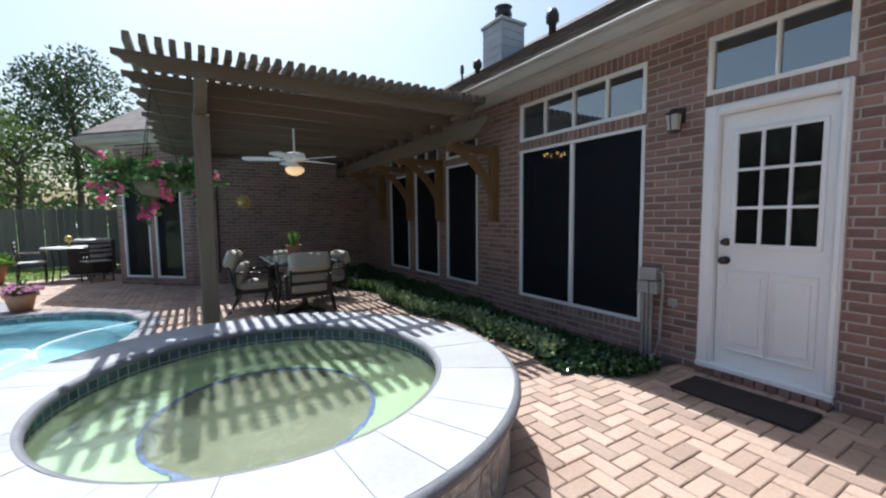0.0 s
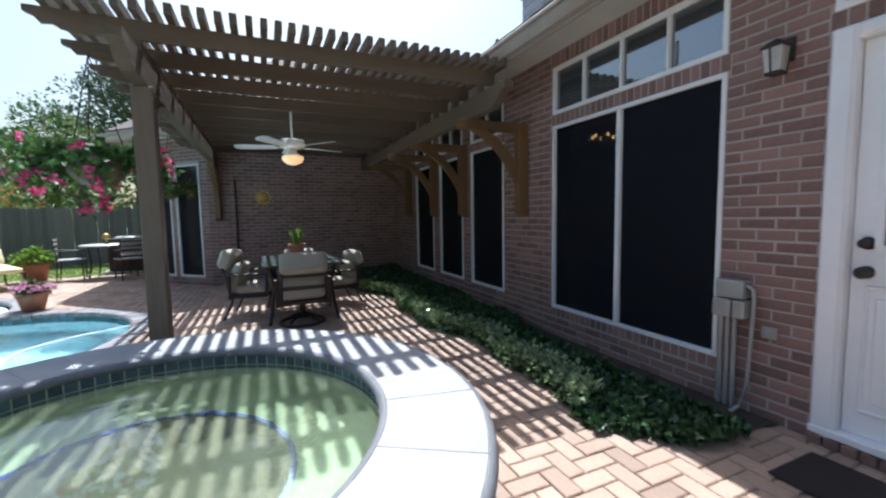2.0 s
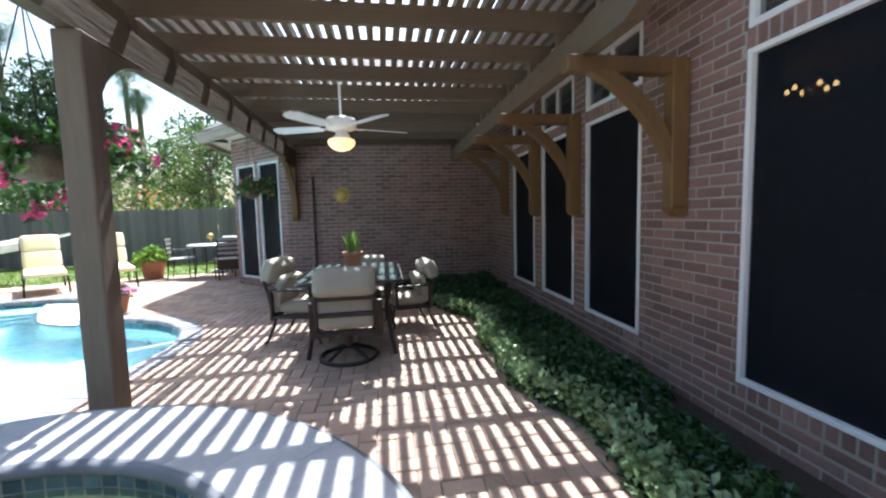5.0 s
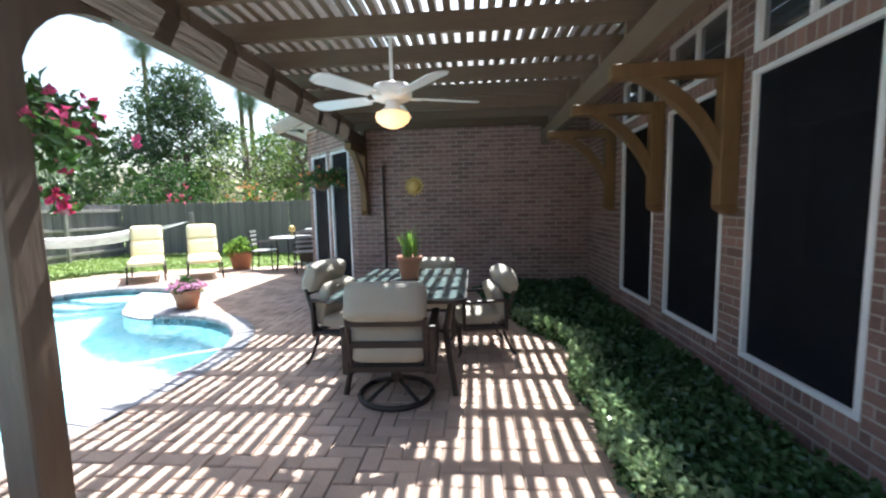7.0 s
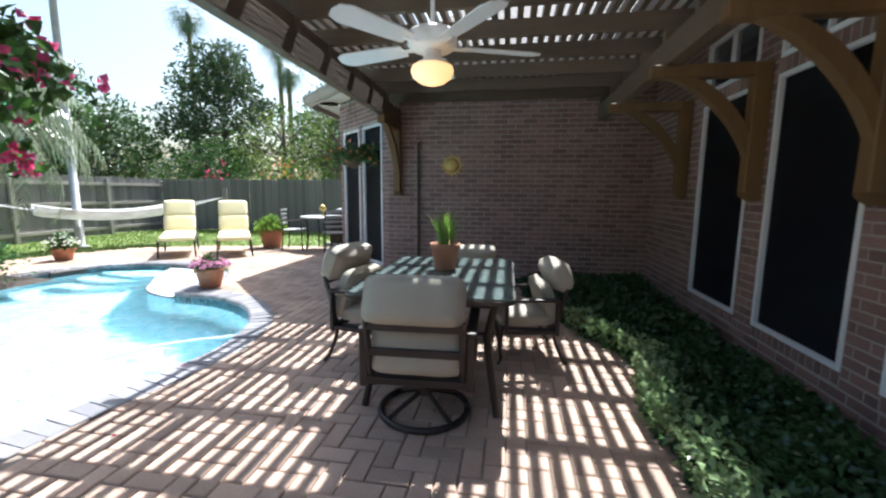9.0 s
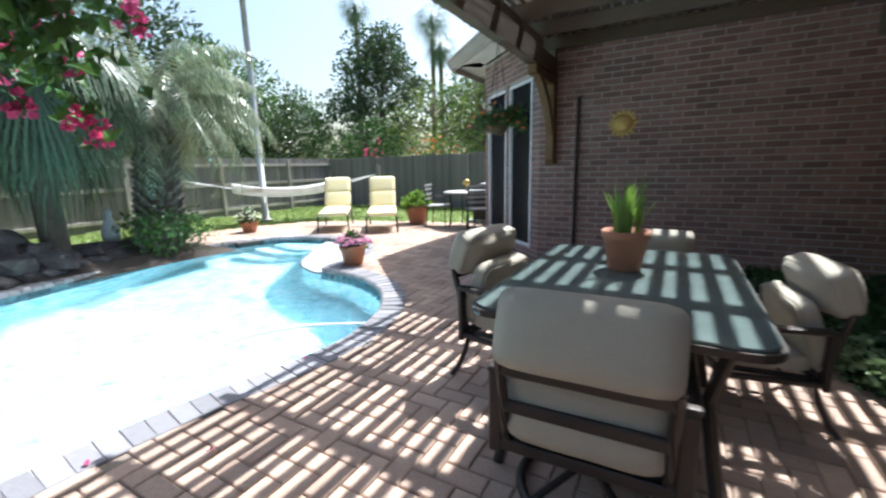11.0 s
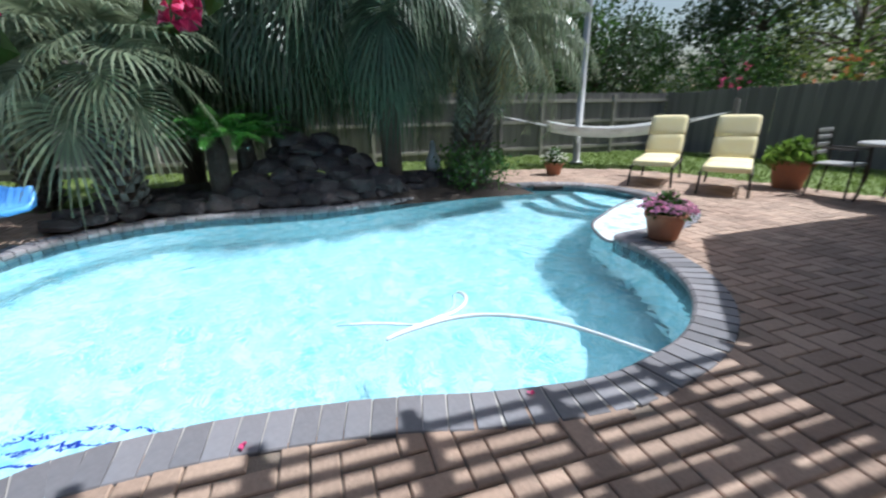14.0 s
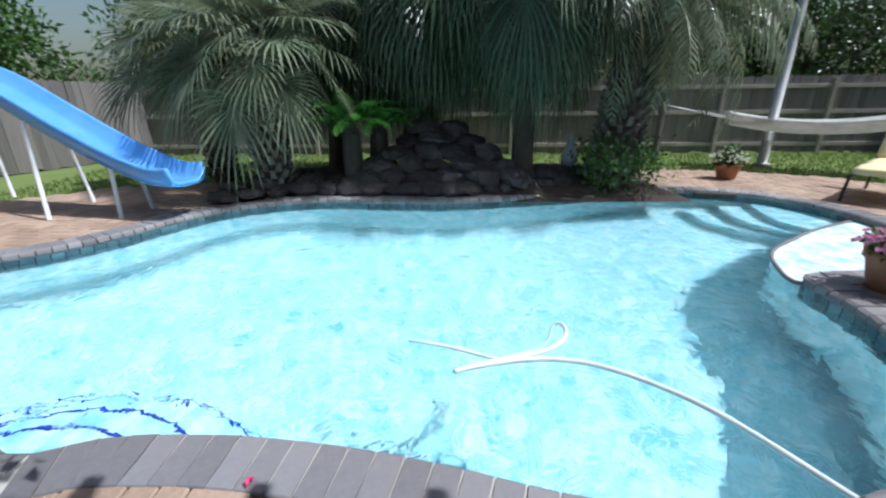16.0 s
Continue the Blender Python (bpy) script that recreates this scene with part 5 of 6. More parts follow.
def hanging_basket(at, hang, seed, leaves, flowers, label, r=0.19, nl=900, nf=150, trail=0.35, stems=()):
    rng = random.Random(seed)
    t = empty("hanging_basket", pose(*at), label, "hanging basket", "hanging baskets")
    coir = mat("coir_liner", (0.14, 0.10, 0.06), 0.95, var=0.3, fine=60, bump=0.8)
    bk = part("basket", lathe(B(), [(0.0, -0.17), (r * 0.55, -0.14), (r * 0.88, -0.06), (r, 0.02), (r * 0.94, 0.02), (r * 0.85, -0.04), (0, -0.05)], 24), coir, t, "coir-lined wire basket", smooth=True)
    for k in range(3):
        a = 2 * math.pi * k / 3
        part("chain", tube(B(), [(r * math.cos(a), r * math.sin(a), 0.02), (0, 0, hang - at[2])], 0.004, 5), METAL, bk)
    vs, fs = [], []
    ws, gs = [], []
    for _ in range(22):
        a = rng.uniform(0, 6.28)
        p = Vector((r * 0.6 * math.cos(a), r * 0.6 * math.sin(a), 0.02))
        d = Vector((math.cos(a), math.sin(a), rng.uniform(0.2, 1.2))).normalized()
        ln = rng.uniform(0.25, 0.25 + trail)
        for j in range(nl // 22):
            f = j / (nl // 22)
            q = p + d * ln * f + Vector((0, 0, -ln * f * f * rng.uniform(0.5, 0.9))) + rand_dir(rng) * 0.06
            leaf(vs, fs, q, rand_dir(rng), rand_dir(rng, 0.7), rng.uniform(0.05, 0.095), rng.uniform(0.035, 0.06))
        if flowers:
            for j in range(nf // 22):
                q = p + d * ln * rng.uniform(0.6, 1.05) + Vector((0, 0, -ln * 0.45)) + rand_dir(rng) * 0.08
                for _ in range(5):
                    leaf(ws, gs, q, rand_dir(rng), rand_dir(rng), 0.04, 0.036)
    # long arching stems with a head of paper-thin blossom at the tip
    for x, y, z in stems:
        tip, root = Vector((x, y, z)), Vector((x, y, 0)).normalized() * r * 0.5 + Vector((0, 0, 0.03))
        line = [root.lerp(tip, k / 10) + Vector((0, 0, 0.16 * math.sin(math.pi * k / 10))) for k in range(11)]
        part("stem", tube(B(), line, 0.0045, 5, taper=0.002), leaves, t)
        for _ in range(34):
            q = line[rng.randrange(1, 11)] + rand_dir(rng) * 0.04
            leaf(vs, fs, q, rand_dir(rng), rand_dir(rng, 0.7), rng.uniform(0.05, 0.085), rng.uniform(0.035, 0.055))
        for _ in range(9):
            q = tip + rand_dir(rng) * rng.uniform(0.01, 0.06)
            for _ in range(6):
                leaf(ws, gs, q, rand_dir(rng, 0.2), rand_dir(rng), 0.03, 0.028)
    mesh_ob("foliage", vs, fs, leaves, t)
    if flowers:
        mesh_ob("blossom", ws, gs, flowers, t)
    return t


hanging_basket((0.09, 4.24, 1.68), 2.50, 21, LEAF, PINK, "hanging basket with trailing leaves and pink flowers", r=0.2, trail=0.24, nl=1300, nf=66, stems=((-0.09, 0.40, -0.25), (-0.10, 0.46, -0.32), (-0.05, 0.23, -0.24), (-0.12, 0.12, -0.33), (-0.08, 0.62, 0.12), (-0.40, 0.10, -0.18), (-0.34, -0.22, -0.10), (0.10, -0.34, -0.16)))
hanging_basket((-0.30, 9.20, 1.80), 2.80, 22, LEAF, ORANGE, "hanging basket of green leaves before the bay window", r=0.16, nl=700, nf=40, trail=0.2)


# ---- loungers, hammock, far table ----
def lounger(m):
    l = empty("sun_lounger", m, "bronze metal sun lounger with yellow cushion, back raised", "sun lounger", "loungers by the lawn")
    for x in (-0.3, 0.3):
        part("side_rail", tube(B(), [(x, 0.0, 0.30), (x, 1.30, 0.32)], 0.018), METAL, l)
    for x in (-0.29, 0.29):
        for y in (0.05, 1.22):
            part("leg", tube(B(), [(x, y, 0.31), (x * 1.06, y - 0.04 if y < 1 else y + 0.04, 0.0)], 0.017), METAL, l)
    bm = B()
    for x in (-0.29, 0.29):
        tube(bm, [(x, 1.15, 0.32), (x, 1.55, 1.0)], 0.016)
    tube(bm, [(-0.29, 1.55, 1.0), (0.29, 1.55, 1.0)], 0.016)
    tube(bm, [(-0.29, 1.34, 0.64), (0.29, 1.34, 0.64)], 0.012)
    part("backrest_frame", bm, METAL, l)
    for y in (0.3, 0.6, 0.9):
        part("slat", box(B(), -0.3, 0.3, y - 0.03, y + 0.03, 0.30, 0.315, 0.004), METAL, l)
    for k, (y, z, rx, d) in enumerate(((0.30, 0.37, 2, 0.60), (0.87, 0.385, 2, 0.58))):
        part("seat_cushion", pillow(0.58, d, 0.09), YELLOW, l, "yellow cushion", smooth=True).matrix_local = pose(0, y, z, rx, 0, 0)
    for k, f in enumerate((0.27, 0.72)):
        part("back_cushion", pillow(0.58, 0.38, 0.09), YELLOW, l, "yellow cushion", smooth=True).matrix_local = pose(0, 1.15 + 0.40 * f - 0.04, 0.34 + 0.70 * f + 0.05, 59.5, 0, 0)
    return l


lo1 = lounger(pose(-4.15, 9.95, 0.0, 0, 0, 38))
copy_thing(lo1, pose(-3.17, 10.28, 0.0, 0, 0, 36))


def hammock():
    h = empty("hammock", pose(-7.2, 9.8, 0), "white rope hammock slung between a palm and a post", "hammock")
    a, b = Vector((-8.2 + 7.2, 9.3 - 9.8, 1.07)), Vector((-5.6 + 7.2, 13.2 - 9.8, 1.10))
    d = b - a
    s = Vector((-d.y, d.x, 0)).normalized()
    bm = B()
    n, w = 24, 0.55
    rows = []
    for k in range(n + 1):
        f = 0.22 + 0.58 * k / n
        c = a + d * f + Vector((0, 0, -0.55 * 4 * f * (1 - f) * 0.9))
        rows.append([bm.verts.new(c + s * w * t + Vector((0, 0, 0.22 * t * t))) for t in (-1, -0.5, 0, 0.5, 1)])
    for p, q in zip(rows, rows[1:]):
        for i in range(4):
            bm.faces.new((p[i], p[i + 1], q[i + 1], q[i]))
    bed = part("bed", bm, NET, h, "white woven rope bed", smooth=True)
    so = bed.modifiers.new("thick", "SOLIDIFY")
    so.thickness = 0.012
    for f, e in ((0.22, a), (0.80, b)):
        c = a + d * f + Vector((0, 0, -0.55 * 4 * f * (1 - f) * 0.9))
        part("spreader_bar", tube(B(), [tuple(c - s * 0.58 + Vector((0, 0, 0.14))), tuple(c + s * 0.58 + Vector((0, 0, 0.14)))], 0.02), POLEW, h)
        for t in (-1, -0.4, 0.4, 1):
            part("rope", tube(B(), [tuple(c + s * 0.55 * t + Vector((0, 0, 0.12))), tuple(e)], 0.010, 5), CANVAS, h)
    return h


hammock()


def far_table():
    t = empty("bistro_table", pose(-2.0, 11.75, 0), "round grey metal garden table by the lawn", "table")
    part("tabletop", lathe(B(), [(0.0, 0.70), (0.50, 0.70), (0.52, 0.71), (0.52, 0.73), (0.50, 0.74), (0.0, 0.74)], 32), GALV, t)
    for k in range(4):
        a = math.pi / 4 + k * math.pi / 2
        part("leg", tube(B(), [(0.42 * math.cos(a), 0.42 * math.sin(a), 0), (0.36 * math.cos(a), 0.36 * math.sin(a), 0.35), (0.40 * math.cos(a), 0.40 * math.sin(a), 0.70)], 0.016), METAL, t)
    return t


far_table()


def bistro_chair(m):
    c = empty("bistro_chair", m, "grey metal garden chair drawn up to the round table", "chair", "chairs at the round table")
    for x in (-0.2, 0.2):
        part("front_leg", tube(B(), [(x, 0.2, 0), (x, 0.2, 0.44)], 0.013), METAL, c)
        part("back_leg", tube(B(), [(x, -0.24, 0), (x, -0.2, 0.44), (x, -0.26, 0.88)], 0.013), METAL, c)
        part("arm", tube(B(), [(x, 0.2, 0.44), (x, 0.2, 0.63), (x, -0.22, 0.65)], 0.012), METAL, c)
    part("seat", box(B(), -0.22, 0.22, -0.22, 0.22, 0.43, 0.455, 0.01), GALV, c)
    for z in (0.58, 0.68, 0.78, 0.87):
        part("back_slat", box(B(), -0.2, 0.2, -0.255, -0.24, z - 0.025, z + 0.025, 0.005), GALV, c)
    return c


bc = bistro_chair(pose(-2.62, 11.6, 0, 0, 0, -80))
copy_thing(bc, pose(-1.75, 12.5, 0, 0, 0, 190))
copy_thing(bc, pose(-1.5, 11.15, 0, 0, 0, 30))
finial = link("table_lantern", lathe(B(), [(0.0, 0.0), (0.05, 0.0), (0.02, 0.02), (0.015, 0.10), (0.07, 0.13), (0.08, 0.18), (0.05, 0.23), (0.0, 0.25)], 16), GOLD, smooth=True)
finial.matrix_world = pose(-2.05, 11.8, 0.74)
tagged(finial, "small brass lantern on the round table", "lantern")


def ac_unit():
    a = empty("air_conditioner", pose(-1.85, 12.95, -0.05), "dark grey outdoor air conditioning unit by the wing", "air conditioner")
    part("pad", box(B(), -0.5, 0.5, -0.5, 0.5, 0.0, 0.08, 0.01), GROUT, a, "concrete pad")
    part("casing", box(B(), -0.4, 0.4, -0.4, 0.4, 0.08, 0.88, 0.03), METAL, a)
    part("top_grille", lathe(B(), [(0.36, 0.881), (0.36, 0.90), (0.3, 0.92), (0.0, 0.92)], 24), GALV, a)
    for k in range(9):
        part("louvre", box(B(), -0.405, 0.405, -0.408, -0.398, 0.15 + 0.075 * k, 0.19 + 0.075 * k, 0.003), METAL, a)
    return a


ac_unit()


# ---- slide ----
def slide():
    s = empty("pool_slide", pose(-3.6, 1.4, 0), "blue moulded plastic pool slide on white tube legs", "slide")
    path = [Vector(p) for p in ((-3.62, 2.28, 0.40), (-3.66, 2.02, 0.40), (-3.75, 1.55, 0.55), (-3.86, 1.0, 0.80), (-3.98, 0.42, 1.10), (-4.08, -0.1, 1.37), (-4.14, -0.6, 1.55), (-4.18, -1.0, 1.62))]
    pts = []
    for i in range(len(path) - 1):
        p0, p1, p2, p3 = path[max(i - 1, 0)], path[i], path[i + 1], path[min(i + 2, len(path) - 1)]
        for k in range(6):
            t = k / 6
            pts.append(0.5 * ((2 * p1) + (p2 - p0) * t + (2 * p0 - 5 * p1 + 4 * p2 - p3) * t * t + (3 * p1 - p0 - 3 * p2 + p3) * t ** 3))
    pts.append(path[-1])
    prof = [(-0.27, 0.155), (-0.25, 0.17), (-0.225, 0.15), (-0.19, 0.03), (-0.1, 0.0), (0.1, 0.0), (0.19, 0.03), (0.225, 0.15), (0.25, 0.17), (0.27, 0.155), (0.255, 0.08), (0.22, -0.02), (0.1, -0.05), (-0.1, -0.05), (-0.22, -0.02), (-0.255, 0.08)]
    bm = B()
    rings = []
    for i, p in enumerate(pts):
        d = (pts[min(i + 1, len(pts) - 1)] - pts[max(i - 1, 0)]).normalized()
        side = Vector((-d.y, d.x, 0)).normalized()
        up = d.cross(side) * -1 if d.cross(side).z < 0 else d.cross(side)
        rings.append([bm.verts.new(p + side * u + up * v - Vector((-3.6, 1.4, 0))) for u, v in prof])
    for a, b in zip(rings, rings[1:]):
        for k in range(len(prof)):
            j = (k + 1) % len(prof)
            bm.faces.new((a[k], a[j], b[j], b[k]))
    bm.faces.new(rings[0])
    bm.faces.new(rings[-1][::-1])
    bmesh.ops.recalc_face_normals(bm, faces=bm.faces[:])
    part("chute", bm, SLIDE, s, "sky blue chute with raised sides", smooth=True)
    def leg(*p):
        part("leg", tube(B(), [(x + 3.6, y - 1.4, z) for x, y, z in p], 0.022, 10), POLEW, s, "white tube leg", smooth=True)
    leg((-3.50, 1.50, 0.0), (-3.58, 1.46, 0.55))
    leg((-3.98, 1.50, 0.0), (-3.92, 1.46, 0.55))
    leg((-3.42, 0.75, 0.0), (-3.66, 0.55, 1.02))
    leg((-4.32, 0.45, 0.0), (-4.20, 0.40, 1.08))
    leg((-3.75, -0.95, 0.0), (-3.94, -0.8, 1.57))
    leg((-4.6, -0.95, 0.0), (-4.40, -0.8, 1.57))
    for k in range(5):
        part("ladder_rung", tube(B(), [(-3.78 + 3.6, -0.95 - 1.4 - 0.05 * (5 - k), 0.25 + 0.3 * k), (-4.58 + 3.6, -0.95 - 1.4 - 0.05 * (5 - k), 0.25 + 0.3 * k)], 0.016), POLEW, s)
    part("handrail", tube(B(), [(-3.75 + 3.6, -1.2 - 1.4, 0.0), (-3.78 + 3.6, -1.15 - 1.4, 2.2), (-3.78 + 3.6, -0.75 - 1.4, 2.3), (-3.86 + 3.6, -0.4 - 1.4, 1.58)], 0.018), POLEW, s)
    part("handrail", tube(B(), [(-4.6 + 3.6, -1.2 - 1.4, 0.0), (-4.58 + 3.6, -1.15 - 1.4, 2.2), (-4.58 + 3.6, -0.75 - 1.4, 2.3), (-4.34 + 3.6, -0.4 - 1.4, 1.58)], 0.018), POLEW, s)
    return s


slide()

# ---- in the pool: ledge, steps, hose, cleaner ----
def pool_steps():
    def slab(name, out, z0, z1, label):
        bm = prism(B(), out, "z", z0, z1)
        bmesh.ops.recalc_face_normals(bm, faces=bm.faces[:])
        # ledge and steps carry the basin's painted caustic mottling too
        return part(name, bm, CAUSTIC_PLASTER, pool, label)
    led = smooth_loop([(-2.10, 7.66), (-2.45, 7.70), (-2.80, 7.92), (-3.10, 8.30), (-3.42, 8.75), (-3.66, 9.20), (-3.70, 9.38), (-3.2, 9.30), (-2.70, 9.02), (-2.32, 8.42)], 5)
    slab("ledge", led, -1.2, -0.072, "white plaster sun ledge")
    part("ledge_trim", tube(B(), [(p.x, p.y, -0.068) for p in led[:30]], 0.016, 6), COPING, pool, "dark tile line on the ledge edge")
    for k, (d, z) in enumerate(((0.0, -0.22), (0.35, -0.40), (0.72, -0.62))):
        out = smooth_loop([(-3.3 - 0.0, 9.30), (-3.5, 8.95 - d * 0.3), (-3.9 - d * 0.35, 8.78 - d * 0.75), (-4.35 - d * 0.3, 8.85 - d * 0.9), (-4.75 - d * 0.15, 9.0 - d), (-4.5, 9.22), (-3.9, 9.40)], 5)
        slab("step", out, -1.2, z, "white plaster pool step")
    cen = Vector((-0.30, 3.55))
    for k, (r, z) in enumerate(((0.40, -0.22), (0.58, -0.36), (0.78, -0.54))):
        arc = [cen + Vector((r * 1.0 * math.cos(a), r * 1.25 * math.sin(a))) for a in [math.pi * (0.42 + 1.1 * j / 20) for j in range(21)]]
        out = [(p.x, p.y) for p in arc] + [(-0.35, 3.2), (-0.40, 3.6), (-0.48, 3.95)]
        slab("step", out, -1.2, z, "white plaster pool step")
        part("step_trim", tube(B(), [(p.x, p.y, z + 0.003) for p in arc], 0.0075, 6), COBALT, pool, "cobalt blue tile line on the step edge")


pool_steps()
hz = -0.075
hs = [Vector(p) for p in ((-1.34, 4.94, hz - 0.03), (-1.26, 5.18, hz), (-1.20, 5.36, hz - 0.03), (-1.14, 5.46, hz - 0.01), (-1.19, 5.60, hz), (-1.27, 5.76, hz), (-1.42, 5.85, hz), (-1.57, 5.83, hz - 0.01), (-1.52, 5.76, hz - 0.05), (-1.34, 5.74, hz - 0.04), (-1.18, 5.52, hz - 0.01), (-1.09, 5.30, hz), (-1.02, 5.18, hz), (-1.06, 5.24, hz), (-1.12, 5.44, hz), (-1.17, 5.66, hz), (-1.13, 5.93, hz), (-0.91, 6.23, hz), (-0.70, 6.39, hz), (-0.45, 6.51, hz), (-0.36, 6.54, -0.06))]
cu = bpy.data.curves.new("pool_hose", "CURVE")
cu.dimensions, cu.bevel_depth, cu.bevel_resolution = "3D", 0.013, 3
sp = cu.splines.new("NURBS")
sp.points.add(len(hs) - 1)
for k, p in enumerate(hs):
    sp.points[k].co = (*p, 1)
sp.use_endpoint_u, sp.order_u, sp.resolution_u = True, 4, 8
cu.materials.append(HOSE)
tmp = bpy.data.objects.new("tmp", cu)
scene.collection.objects.link(tmp)
me = bpy.data.meshes.new_from_object(tmp.evaluated_get(bpy.context.evaluated_depsgraph_get()))
bpy.data.objects.remove(tmp)
tagged(new("pool_hose", me), "white floating vacuum hose coiled on the pool water", "hose")
BLUEP = mat("blue_plastic", (0.03, 0.16, 0.50), 0.3, var=0.1, fine=30, bump=0.05)
cl = link("pool_cleaner", box(B(), -0.12, 0.12, -0.10, 0.10, 0.0, 0.12, 0.04, seg=3), BLUEP, smooth=True)
cl.matrix_world = pose(-0.98, 5.02, -1.27, 0, 0, 30)
tagged(cl, "small blue robot cleaner on the pool floor", "pool cleaner")
part("fin", prism(B(), [(-0.05, 0.12), (0.05, 0.12), (0.0, 0.22)], "y", -0.02, 0.02), BLUEP, cl)
wr = link("pool_weir", box(B(), -0.25, 0.25, -0.03, 0.03, -0.14, -0.02, 0.01), METAL)
wr.matrix_world = pose(-4.98, 8.65, 0, 0, 0, 75)
tagged(wr, "dark skimmer mouth in the pool wall", "skimmer", kind="structure")

# fallen petals
rng0 = random.Random(3)
for x, y in ((-0.32, 4.554), (0.076, 4.854), (-0.252, 5.694)):
    vs, fs = [], []
    for _ in range(6):
        leaf(vs, fs, Vector((0, 0, 0.004)), Vector((rng0.uniform(-1, 1), rng0.uniform(-1, 1), 0.25)).normalized(), Vector((0, 0, 1)), 0.02, 0.016)
    ob = mesh_ob("fallen_blossom", vs, fs, PINK)
    ob.location = (x, y, 0.008)
    tagged(ob, "fallen pink blossom lying on the pavers", "blossom", "fallen blossoms")

GOOSE = mat("white_glazed_ceramic", (0.66, 0.68, 0.68), 0.35, var=0.06, scale=6, fine=30, bump=0.05)
gs = link("garden_goose_statue", lathe(B(), [(0.0, 0.0), (0.10, 0.01), (0.13, 0.10), (0.12, 0.20), (0.07, 0.30), (0.045, 0.40), (0.055, 0.46), (0.03, 0.51), (0.0, 0.52)], 18), GOOSE, smooth=True)
gs.matrix_world = pose(-5.75, 6.85, 0.22)
tagged(gs, "white ceramic goose statue among the rocks", "statue")


# ---- fence ----
def fence(name, a, b, height, label, rails=True, inner=1):
    """Upright boards on posts and rails from a to b; rails stand on the side that inner points to."""
    a, b = Vector((*a, 0)), Vector((*b, 0))
    d = (b - a).normalized()
    m = Matrix(((d.x, -d.y, 0, a.x), (d.y, d.x, 0, a.y), (0, 0, 1, -0.05), (0, 0, 0, 1)))
    f = tagged(new(name), label, "fence")
    f.matrix_world = m
    n = int((b - a).length / 0.142)
    rng = random.Random(name)
    shared = []
    for k in range(5):
        bm = prism(B(), [(-0.069, 0.03), (0.069, 0.03), (0.069, height - 0.03), (0.045, height), (-0.045, height), (-0.069, height - 0.03)], "y", -0.009, 0.009)
        me = bpy.data.meshes.new("fence_board")
        bm.to_mesh(me)
        bm.free()
        me.materials.append(FENCE)
        shared.append(me)
    for k in range(n):
        ob = new("fence_board", shared[k % 5])
        ob.parent = f
        ob.location = (0.071 + 0.142 * k, rng.uniform(-0.004, 0.004), rng.uniform(-0.025, 0.02))
        ob.rotation_euler = (0, rng.uniform(-0.008, 0.008), 0)
    L = (b - a).length
    if rails:
        for z in (0.22, height * 0.55, height - 0.22):
            part("rail", box(B(), 0, L, inner * 0.012 if inner > 0 else -0.05, inner * 0.05 if inner > 0 else -0.012, z - 0.045, z + 0.045, 0.004), SUNLIT_WOOD, f)
        for k in range(int(L / 2.4) + 1):
            part("post", box(B(), 2.4 * k - 0.045, 2.4 * k + 0.045, min(inner * 0.012, inner * 0.10), max(inner * 0.012, inner * 0.10), 0, height - 0.05, 0.006), SUNLIT_WOOD, f)
    return f


fence("fence_north", (-9.7, 15.6), (-0.6, 15.6), 1.72, "grey weathered upright board fence behind the lawn", rails=False)
fence("fence_west", (-9.7, -3.2), (-9.7, 15.6), 1.72, "grey weathered board fence with rails and posts", inner=-1)
fence("fence_south", (4.0, -5.2), (-9.7, -2.7), 1.72, "pale weathered board fence in the sun", rails=False)

# ---- lawn grass near the patio ----
def lawn_blades():
    rng = random.Random(8)
    vs, fs = [], []
    LP = LAWN + [(-0.95, 15.5), (-9.6, 15.5), (-9.6, -2.5)]
    n = 0
    while n < 26000:
        x, y = rng.uniform(-9.6, -0.95), rng.uniform(-2.5, 15.5)
        if not inside((x, y), LP):
            continue
        n += 1
        a, h = rng.uniform(0, 6.28), rng.uniform(0.03, 0.075)
        dx, dy = math.cos(a) * 0.012, math.sin(a) * 0.012
        i = len(vs)
        vs += [(x - dx, y - dy, -0.05), (x + dx, y + dy, -0.05), (x + rng.uniform(-0.03, 0.03), y + rng.uniform(-0.03, 0.03), -0.05 + h)]
        fs.append((i, i + 1, i + 2))
    return tagged(mesh_ob("grass", vs, fs, leaf_mat("grass_blade", (0.17, 0.25, 0.055), (0.23, 0.30, 0.08), 0.4)), "short green grass blades on the lawn", "grass", kind="stuff")


lawn_blades()

# ---- ivy bed along the house ----
def bed_edge(y):
    return 2.98 + 0.07 * math.sin(y * 2.3) + 0.05 * math.sin(y * 5.1 + 1) - max(0, y - 6.6) * 0.36 + 0.11 * min(1, max(0, (5.0 - y) / 0.8))


